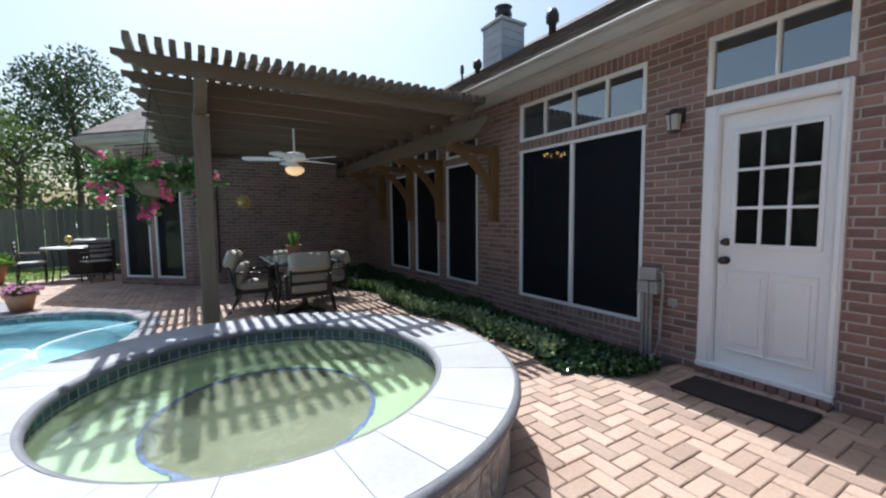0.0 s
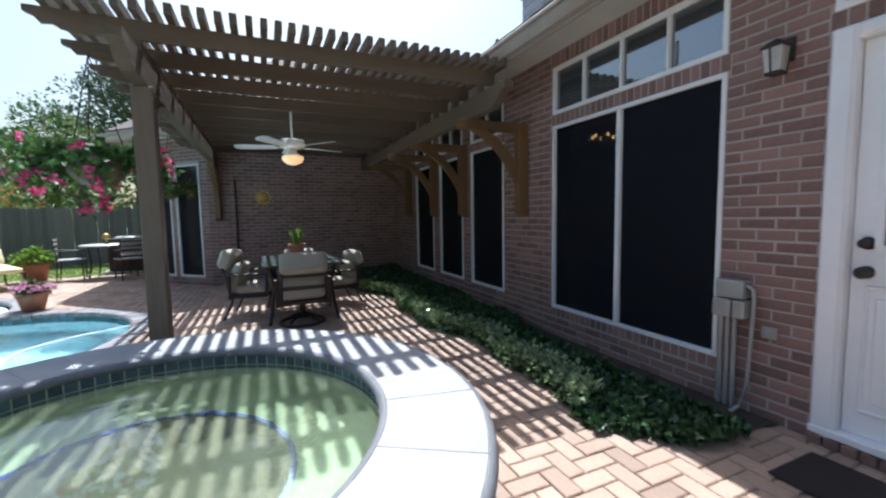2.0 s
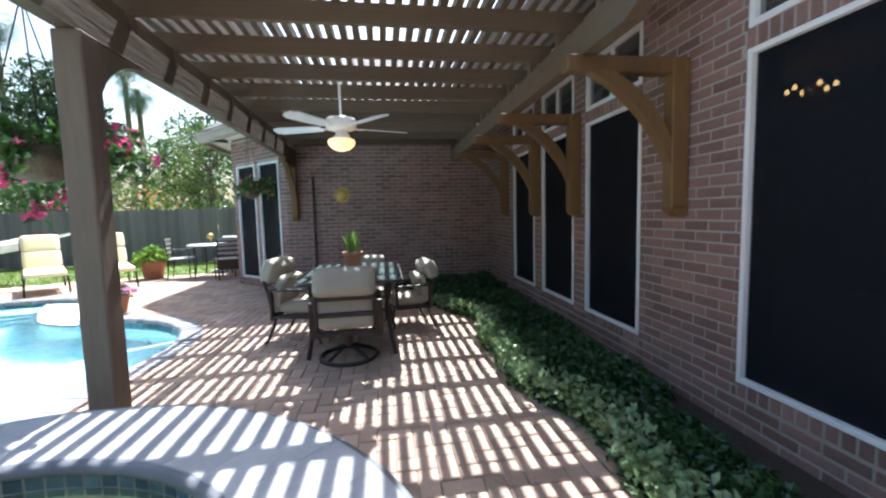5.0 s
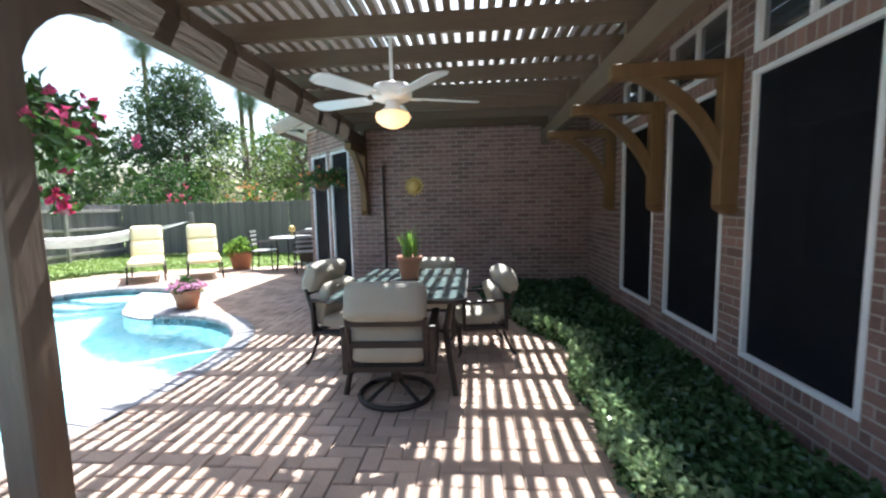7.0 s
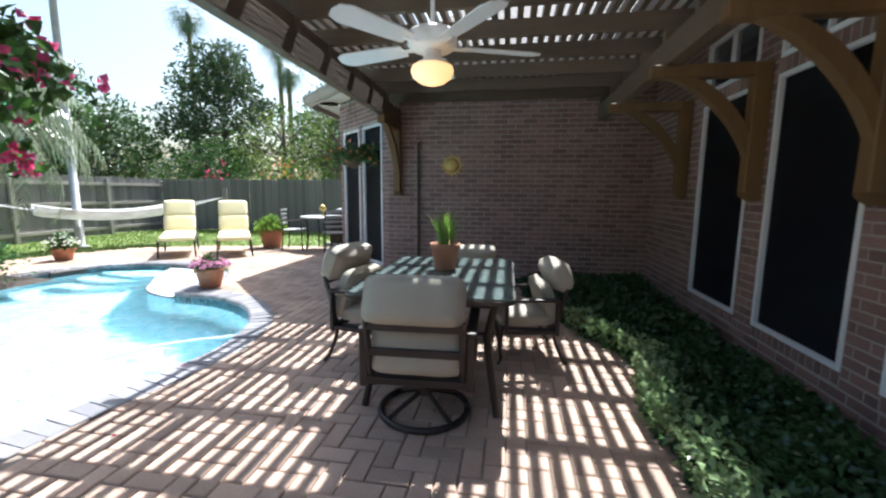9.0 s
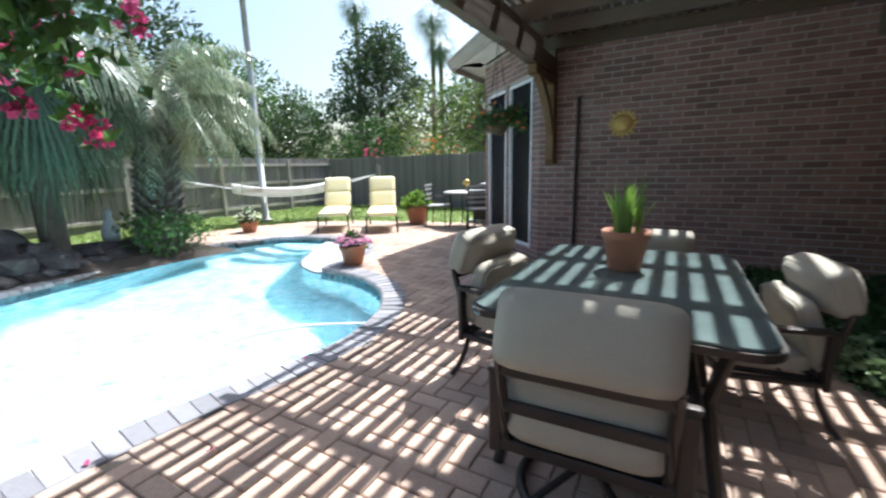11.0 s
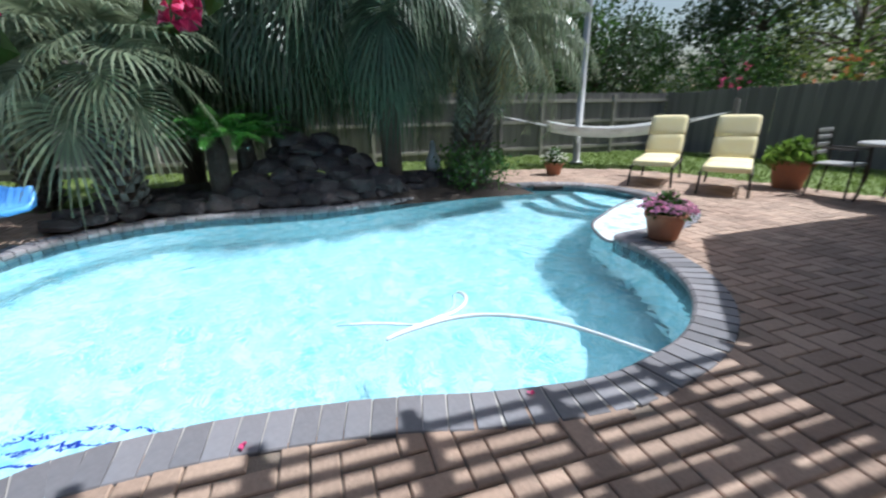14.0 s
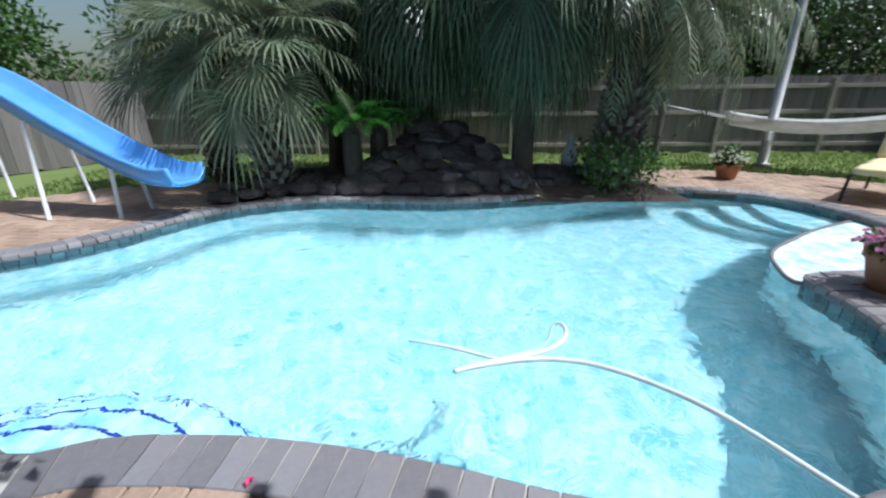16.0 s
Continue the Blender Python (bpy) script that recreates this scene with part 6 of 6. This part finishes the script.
def ivy():
    rng = random.Random(31)
    vs, fs = [], []
    n = 0
    while n < 24000:
        y = rng.uniform(1.62, BY - 0.05)
        edge = max(bed_edge(y), 2.2)
        x = rng.uniform(edge - 0.08, WX - (0.30 if y < 4.0 else 0.14))
        t = (x - edge) / (WX - edge)
        if y < 2.0 and x < 3.3 - (y - 1.6) * 0.8:
            continue
        top = 0.03 + (0.06 + 0.03 * min(5, max(0, y - 2.5))) * min(1, max(0, t) * 5) * (0.7 + 0.5 * noise.noise(Vector((x * 2.2, y * 2.2, 3))))
        z = top * rng.random() ** 0.4
        leaf(vs, fs, Vector((x, y, max(z, 0.012))), rand_dir(rng, 0.35), rand_dir(rng, 0.9), rng.uniform(0.04, 0.075), rng.uniform(0.035, 0.055))
        n += 1
    bed = flat("planting_bed", [(3.16, 1.75), (WX - 0.01, 1.62), (WX - 0.01, BY - 0.01), (2.25, BY - 0.01), (2.3, 8.4), (3.0, 6.6)], [], 0.012, SOIL, label="dark soil bed along the house wall", category="planting bed")
    return tagged(mesh_ob("ivy", vs, fs, LEAF_IVY), "dense glossy dark green ground cover along the wall", "ground cover", kind="stuff")


ivy()
# low tufts on the bed's edge; sunshine on the ivy put into a pale leaf colour
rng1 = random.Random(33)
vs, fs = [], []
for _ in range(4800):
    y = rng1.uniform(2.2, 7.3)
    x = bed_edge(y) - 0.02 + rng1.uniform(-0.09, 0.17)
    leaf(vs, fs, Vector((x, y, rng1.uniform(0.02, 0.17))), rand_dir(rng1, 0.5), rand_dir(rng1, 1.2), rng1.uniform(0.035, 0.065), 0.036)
tagged(mesh_ob("ground_cover_edge", vs, fs, leaf_mat("leaf_sunlit_glossy", (0.28, 0.36, 0.19), (0.17, 0.27, 0.10), 0.25, 0.1)), "glossy leaves along the edge of the bed, coloured pale as if sunlit", "ground cover", kind="stuff")

# ---- rock bed and waterfall ----
def stone_bm(rng, sx, sy, sz):
    bm = B()
    bmesh.ops.create_icosphere(bm, subdivisions=2, radius=1.0)
    off = Vector((rng.uniform(0, 50), rng.uniform(0, 50), rng.uniform(0, 50)))
    for v in bm.verts:
        k = 1 + 0.35 * noise.noise(v.co * 1.3 + off) + 0.12 * noise.noise(v.co * 3.5 + off)
        v.co = Vector((v.co.x * sx, v.co.y * sy, v.co.z * sz)) * k
        v.co.z = max(v.co.z, -sz * 0.55)
    return bm


def rock(rng, at, s, m=ROCK, label="rough brown and grey boulder at the pool's edge"):
    ob = link("rock", stone_bm(rng, s * rng.uniform(0.9, 1.4), s * rng.uniform(0.9, 1.3), s * rng.uniform(0.5, 0.8)), m)
    ob.matrix_world = pose(*at, rng.uniform(-12, 12), rng.uniform(-12, 12), rng.uniform(0, 360))
    return tagged(ob, label, "rock", "rocks of the waterfall")


def rocks():
    rng = random.Random(77)
    edge = [p for p in offset(even(LOOP, 0.28), 0.28) if p.x < -3.9 and 2.2 < p.y < 7.6]
    for p in edge:
        rock(rng, (p.x - 0.05, p.y, 0.07), rng.uniform(0.13, 0.21))
        rock(rng, (p.x - rng.uniform(0.25, 0.4), p.y + rng.uniform(-0.1, 0.1), 0.14), rng.uniform(0.15, 0.26))
    # stacked flat stones of the fall
    for k in range(5):
        for j in range(6 - k):
            y = 4.9 + (j - (5 - k) / 2) * 0.42 + rng.uniform(-0.08, 0.08)
            ob = rock(rng, (-5.0 - 0.16 * k, y, 0.16 + 0.155 * k), rng.uniform(0.19, 0.27), label="dark flat stone stacked in the waterfall")
    for k in range(16):
        rock(rng, (-5.35 + rng.uniform(-0.3, 0.3), rng.uniform(2.2, 7.4), 0.12), rng.uniform(0.12, 0.22))


rocks()
# raised soil of the bed behind the rocks
bm = B()
bmesh.ops.create_grid(bm, x_segments=24, y_segments=48, size=0.5)
for v in bm.verts:
    x, y = -5.75 + v.co.x * 2.3, 4.9 + v.co.y * 6.6
    f = max(0, 1 - (2 * v.co.x) ** 4) * max(0, 1 - (2 * v.co.y) ** 6)
    v.co = Vector((x, y, -0.06 + 0.30 * f * (0.8 + 0.3 * noise.noise(Vector((x, y, 0))))))
tagged(link("soil_mound", bm, SOIL, smooth=True), "raised dark soil bed under the palms", "planting bed", kind="structure")

# ---- palms ----
palm(41, (-5.15, 7.25, 0.1), (-5.75, 7.75, 2.35), 0.24, 60, 2.0, 2.0, 0.45, PALM, "pindo palm with arching grey-green fronds and crossed leaf bases", lo=-0.5, hi=1.3, hang=0.75, skirt=10)
palm(42, (-5.45, 6.10, 0.1), (-5.5, 6.08, 2.5), 0.15, 66, 1.68, 1.35, 0.55, PALM_DARK, "fan palm with dense dark hanging leaves over the rocks", lo=-0.75, hi=1.2, boots=False, fan=True)
palm(43, (-6.3, 4.7, 0.1), (-6.25, 4.6, 2.65), 0.16, 70, 1.95, 1.4, 0.55, PALM_DARK, "tall fan palm with dark hanging leaves behind the waterfall", lo=-0.75, hi=1.2, boots=False, fan=True)
palm(44, (-4.85, 2.65, 0.1), (-5.0, 2.6, 1.72), 0.17, 40, 1.5, 0.85, 0.42, PALM, "fan palm with stiff silver-green split leaves", lo=-0.45, hi=1.25, fan=True)
palm(45, (-5.9, 1.3, 0.0), (-5.95, 1.35, 1.85), 0.14, 38, 1.55, 0.85, 0.44, PALM, "fan palm with silver-green leaves near the slide", lo=-0.4, hi=1.3, fan=True)
palm(46, (-6.6, 3.0, 0.1), (-6.7, 3.2, 2.6), 0.16, 60, 1.95, 1.25, 0.5, PALM_DARK, "fan palm with dark green leaves at the back of the bed", lo=-0.6, hi=1.3, boots=False, fan=True)


def sago(seed, at, h, n, length):
    rng = random.Random(seed)
    t = empty("sago_palm", pose(*at), "bright green sago palm on a stout dark trunk", "palm")
    part("trunk", lathe(B(), [(0.0, -0.1), (0.12, -0.1), (0.14, h * 0.3), (0.12, h * 0.8), (0.07, h), (0, h)], 14), SAGOBARK, t)
    vs, fs = [], []
    for k in range(n):
        az = 2.399 * k
        frond(vs, fs, rng, (0.05 * math.cos(az), 0.05 * math.sin(az), h - 0.02), az, 0.25 + 0.8 * k / n, length * rng.uniform(0.85, 1.1), 1.1, 0.15, n=26, hang=0.1, width=0.02, stiff=0.5)
    mesh_ob("fronds", vs, fs, SAGO, t)
    return t


sago(51, (-5.0, 3.72, 0.15), 0.78, 24, 0.75)
sago(52, (-5.35, 4.02, 0.2), 0.72, 20, 0.7)


def fan_palm(seed, at, h, r):
    """A tall slender palm with a small head."""
    rng = random.Random(seed)
    t = empty("tall_palm", pose(*at), "tall slender palm with a small head far behind the fence", "palm")
    part("trunk", tube(B(), [(0, 0, -0.5), (0.1, 0, h * 0.5), (0, 0.1, h)], 0.2, 8, taper=0.13), BARK, t, smooth=True)
    vs, fs = [], []
    for k in range(40):
        az = 2.399 * k
        fan_leaf(vs, fs, rng, (0, 0, h), az, -1.5 + 2.5 * k / 40, r * 0.5, r * 0.6, 1.0, n=14)
    mesh_ob("fronds", vs, fs, PALM_DARK, t)
    return t


fan_palm(61, (-20.3, 30.0, 0), 13.4, 1.5)
fan_palm(62, (-13.6, 30.0, 0), 11.3, 1.5)
fan_palm(63, (-12.4, 29.0, 0), 9.2, 1.3)

# ---- trees beyond the fence ----
leafy_tree(71, (-10.8, 20.4, 0), 7.8, 3.3, 3.3, LEAF_DARK, "dark glossy magnolia tree behind the fence", n=210, leaf_size=0.21, per=280, cone=0.5, r=(0.28, 0.6))
leafy_tree(72, (-7.0, 18.9, 0), 4.8, 1.9, 1.7, LEAF_GOLD, "light yellow-green tree behind the fence", n=64, leaf_size=0.13, per=190, r=(0.22, 0.5))
leafy_tree(73, (-4.4, 18.2, 0), 4.6, 1.4, 1.6, LEAF_GOLD, "light green tree behind the fence by the wing", n=50, leaf_size=0.13, per=210, r=(0.22, 0.5))
leafy_tree(74, (-3.4, 20.5, 0), 7.6, 1.9, 2.6, LEAF_DARK, "tall dark green tree behind the wing's roof", n=110, leaf_size=0.18, per=230, r=(0.3, 0.65))
leafy_tree(75, (-14.0, 17.5, 0), 4.6, 2.0, 1.9, LEAF, "green tree behind the corner of the fence", n=80, leaf_size=0.16, per=240)
leafy_tree(76, (-9.2, 17.6, 0), 3.3, 1.4, 1.3, LEAF, "bushy green shrub behind the fence", n=50, leaf_size=0.13, per=300, r=(0.3, 0.55))
leafy_tree(77, (-6.3, 21.5, 0), 6.0, 1.8, 2.2, LEAF, "green tree further behind the fence", n=80, leaf_size=0.18, per=220)
rw = random.Random(90)
for k in range(10):
    leafy_tree(80 + k, (-12.6 + rw.uniform(-0.8, 0.5), -3.6 + 2.05 * k, 0), rw.uniform(4.6, 6.6), 1.9, 2.3, LEAF_DARK if k % 2 else LEAF, "dense green tree behind the west fence", n=70, leaf_size=0.2, per=170, r=(0.45, 0.8))
for k in range(5):
    leafy_tree(100 + k, (-8.6 + 2.6 * k, -6.4 + rw.uniform(-0.4, 0.4), 0), rw.uniform(4.2, 5.6), 1.8, 2.0, LEAF, "dense green tree behind the south fence", n=60, leaf_size=0.2, per=170, r=(0.45, 0.8))
# far woods that close the view over the lawn
rf = random.Random(120)
vs, fs = [], []
for k in range(150):
    a = rf.uniform(0.5 * math.pi - 0.25, 1.55 * math.pi)
    d = rf.uniform(34, 55)
    c = Vector((d * math.cos(a), 5 + d * math.sin(a), rf.uniform(0.5, 4.0)))
    v2, f2 = clumps(rf, [(c, rf.uniform(1.6, 2.8))], 22, 0.7)
    o = len(vs)
    vs += v2
    fs += [tuple(i + o for i in f) for f in f2]
tagged(mesh_ob("far_woods", vs, fs, LEAF_DARK), "far green woods beyond the gardens", "trees", kind="stuff")


def flower_bush(seed, at, r, h, greens, flowers, label, n=900, nf=160):
    rng = random.Random(seed)
    t = empty("flowering_bush", pose(*at), label, "bush")
    part("stems", tube(B(), [(0, 0, -0.1), (0.02, 0.02, h * 0.6)], 0.03, 6, taper=0.01), BARK, t)
    blobs = crown_blobs(rng, (0, 0, h * 0.6), r, h * 0.4, 26, 0.2, 0.35)
    mesh_ob("foliage", *clumps(rng, blobs, n // 2, 0.10), greens, t)
    vs, fs = [], []
    for _ in range(nf):
        c, rr = rng.choice(blobs)
        p = c + rand_dir(rng) * rr
        for _ in range(5):
            leaf(vs, fs, p, rand_dir(rng, 0.3), rand_dir(rng), 0.07, 0.06)
    mesh_ob("blossom", vs, fs, flowers, t)
    return t


flower_bush(131, (-10.6, 16.6, 0), 0.9, 2.4, LEAF_LIGHT, WHITEP, "bush with white flowers behind the fence")
flower_bush(132, (-5.8, 16.6, 0), 0.9, 2.3, LEAF_LIGHT, ORANGE, "bush with orange flowers behind the fence", nf=60)
flower_bush(133, (-8.3, 16.7, 0), 0.9, 2.2, LEAF, PINK, "bush with pink flowers behind the fence", nf=120)

# ferns at the foot of the pindo palm
rg = random.Random(140)
vs, fs = [], []
for k in range(60):
    x, y = -5.0 + rg.uniform(-0.45, 0.35), 7.3 + rg.uniform(-0.45, 0.45)
    for _ in range(26):
        leaf(vs, fs, Vector((x, y, 0.15 + rg.random() * 0.45)) + rand_dir(rg) * 0.16, rand_dir(rg), rand_dir(rg, 0.8), rg.uniform(0.05, 0.10), 0.04)
tagged(mesh_ob("creeper", vs, fs, LEAF), "leafy creeper round the foot of the palm", "creeper", kind="stuff")

# light pole by the fence, hammock posts
pl = link("flag_pole", tube(B(), [(0, 0, -0.1), (0, 0, 7.5)], 0.085, 14, taper=0.06), GALV, smooth=True)
pl.matrix_world = pose(-7.6, 11.0, 0)
tagged(pl, "tall grey metal pole standing on the lawn", "pole")
part("base_flange", lathe(B(), [(0.0, -0.05), (0.16, -0.05), (0.16, 0.0), (0.09, 0.02), (0.0, 0.02)], 16), GALV, pl)
hp = link("hammock_post", box(B(), -0.05, 0.05, -0.05, 0.05, -0.1, 1.35, 0.008), FENCE)
hp.matrix_world = pose(-5.55, 13.25, 0, 0, 0, 30)
tagged(hp, "weathered wooden post that holds the hammock", "post")
hp2 = link("hammock_post", box(B(), -0.05, 0.05, -0.05, 0.05, -0.1, 1.25, 0.008), FENCE)
hp2.matrix_world = pose(-8.25, 9.25, 0, 0, 0, 30)
tagged(hp2, "weathered wooden post that holds the hammock", "post")


# ---- coping, pavers, bricks ----
def coping():
    lp = even(LOOP, 0.105)
    bm = B()
    prof = [(0.0, -0.055), (-0.012, -0.035), (-0.008, -0.008), (0.012, 0.006), (0.22, 0.006), (0.225, 0.0), (0.225, -0.06)]
    lo = [bm.verts.new((-0.0475, v[0], v[1])) for v in prof]
    hi = [bm.verts.new((0.0475, v[0], v[1])) for v in prof]
    bm.faces.new(lo)
    bm.faces.new(hi[::-1])
    for i in range(len(prof)):
        j = (i + 1) % len(prof)
        bm.faces.new((lo[i], hi[i], hi[j], lo[j]))
    bmesh.ops.recalc_face_normals(bm, faces=bm.faces[:])
    me = bpy.data.meshes.new("coping_brick")
    bm.to_mesh(me)
    bm.free()
    me.materials.append(COPING)
    rng = random.Random(200)
    for i in range(len(lp)):
        a, b = lp[i], lp[(i + 1) % len(lp)]
        c, d = (a + b) / 2, (b - a).normalized()
        if (c - SPA).length < SPA_OUT + 0.02:
            continue
        ob = new("coping_brick", me)
        ob.parent = pool
        ob.matrix_world = Matrix(((d.x, d.y, 0, c.x), (d.y, -d.x, 0, c.y), (0, 0, 1, rng.uniform(-0.002, 0.002)), (0, 0, 0, 1)))
    # bed of grout under the coping
    vs, fs = [], []
    inn, out = offset(lp, 0.005), offset(lp, 0.215)
    for i in range(len(lp)):
        j = (i + 1) % len(lp)
        k = len(vs)
        vs += [(p.x, p.y, -0.002) for p in (inn[i], inn[j], out[j], out[i])]
        fs.append((k, k + 1, k + 2, k + 3))
    mesh_ob("coping_bed", vs, fs, GROUT, pool)


coping()


def paver_block(vs, fs, cx, cy, hx, hy, dz, e=0.006):
    k = len(vs)
    vs += [(cx - hx, cy - hy, -0.02), (cx + hx, cy - hy, -0.02), (cx + hx, cy + hy, -0.02), (cx - hx, cy + hy, -0.02),
           (cx - hx, cy - hy, -0.005 + dz), (cx + hx, cy - hy, -0.005 + dz), (cx + hx, cy + hy, -0.005 + dz), (cx - hx, cy + hy, -0.005 + dz),
           (cx - hx + e, cy - hy + e, dz), (cx + hx - e, cy - hy + e, dz), (cx + hx - e, cy + hy - e, dz), (cx - hx + e, cy + hy - e, dz)]
    for a, b in ((0, 4), (4, 8)):
        for i in range(4):
            fs.append((k + a + i, k + a + (i + 1) % 4, k + b + (i + 1) % 4, k + b + i))
    fs.append((k + 8, k + 9, k + 10, k + 11))


def pavers():
    rng = random.Random(210)
    u = 0.104
    g = 0.0035
    cope = [(p.x, p.y) for p in offset(even(LOOP, 0.15), 0.20)]
    vs, fs, count = [], [], 0
    shared = {}
    for kind, hx, hy in (("h", u - g, u / 2 - g), ("v", u / 2 - g, u - g)):
        a, b = [], []
        paver_block(a, b, 0, 0, hx, hy, 0.0)
        me = bpy.data.meshes.new("paver")
        me.from_pydata(a, [], b)
        me.materials.append(PAVER)
        shared[kind] = (me, hx, hy)
    for i in range(-70, 40):
        for j in range(-44, 124):
            k = (i - j) % 4
            if k == 0:
                kind, cx, cy = "h", (i + 1) * u, (j + 0.5) * u
            elif k == 2:
                kind, cx, cy = "v", (i + 0.5) * u, j * u
            else:
                continue
            if not inside((cx, cy), PATIO) or inside((cx, cy), cope) or (Vector((cx, cy)) - SPA).length < SPA_OUT - 0.02:
                continue
            if cx > (3.2 if cy < 4.5 else 3.05) and 1.9 < cy < BY:
                continue
            me, hx, hy = shared[kind]
            dz = rng.uniform(-0.003, 0.002)
            if 0.2 < cx < 2.6 and 3.85 < cy < 6.4 and count < 300:
                ob = new("paver", me)
                ob.parent = patio
                ob.location = (cx, cy, dz)
                count += 1
            else:
                paver_block(vs, fs, cx, cy, hx, hy, dz)
    tagged(mesh_ob("paver_field", vs, fs, PAVER, patio), kind="stuff")


pavers()
# soldier courses under and over the windows
ROWS_S = []
for a, b in WIN:
    ROWS_S += [(hu(b), hu(a), SILL - 0.085, SILL), (hu(b) - 0.02, hu(a) + 0.02, HEAD, TR0), (hu(b) - 0.03, hu(a) + 0.03, TR1, TR1 + 0.15)]
ROWS_S += [(hu(1.475) - 0.02, hu(0.61) + 0.02, 2.155, 2.25), (hu(1.475) - 0.03, hu(0.61) + 0.03, 2.70, 2.85)]
lay_bricks(wall_house, brick_spots(HOUSE_LEN, 2.85, HOUSE_OPEN, ROWS_S), lambda u, z: hu(3.85) < u < hu(0.0) and z < 2.86 and not hu(3.7) < u < hu(1.98))
lay_bricks(wall_back, brick_spots(WX - 0.30, 2.85, []), lambda u, z: 0.0 < u < 1.7 and 0.5 < z < 2.2)
lay_bricks(wall_bay, brick_spots(BAY_LEN, 2.79, BAY_OPEN), lambda u, z: True)
lay_bricks(wall_wing, brick_spots(16.0 - 10.36, 2.79, []), lambda u, z: False)


# mosaic on the spa's outer wall
def spa_mosaic():
    vs, fs = [], []
    n = 84
    R = SPA_OUT - 0.045
    for k in range(n):
        a0, a1 = 2 * math.pi * k / n + 0.004, 2 * math.pi * (k + 1) / n - 0.004
        for j in range(4):
            z0 = 0.0 + 0.09 * j + 0.004
            i = len(vs)
            vs += [(R * math.cos(a), R * math.sin(a), z) for a, z in ((a0, z0), (a1, z0), (a1, z0 + 0.082), (a0, z0 + 0.082))]
            fs.append((i, i + 1, i + 2, i + 3))
    m = mat("grey_mosaic", (0.24, 0.24, 0.25), 0.35, var=0.4, scale=40, fine=90, bump=0.3, second=(0.48, 0.47, 0.45), mix2=1.0, isle=0.2)
    tagged(mesh_ob("outer_tiles", vs, fs, m, spa), "grey patterned tiles on the outer wall", kind="stuff")


spa_mosaic()
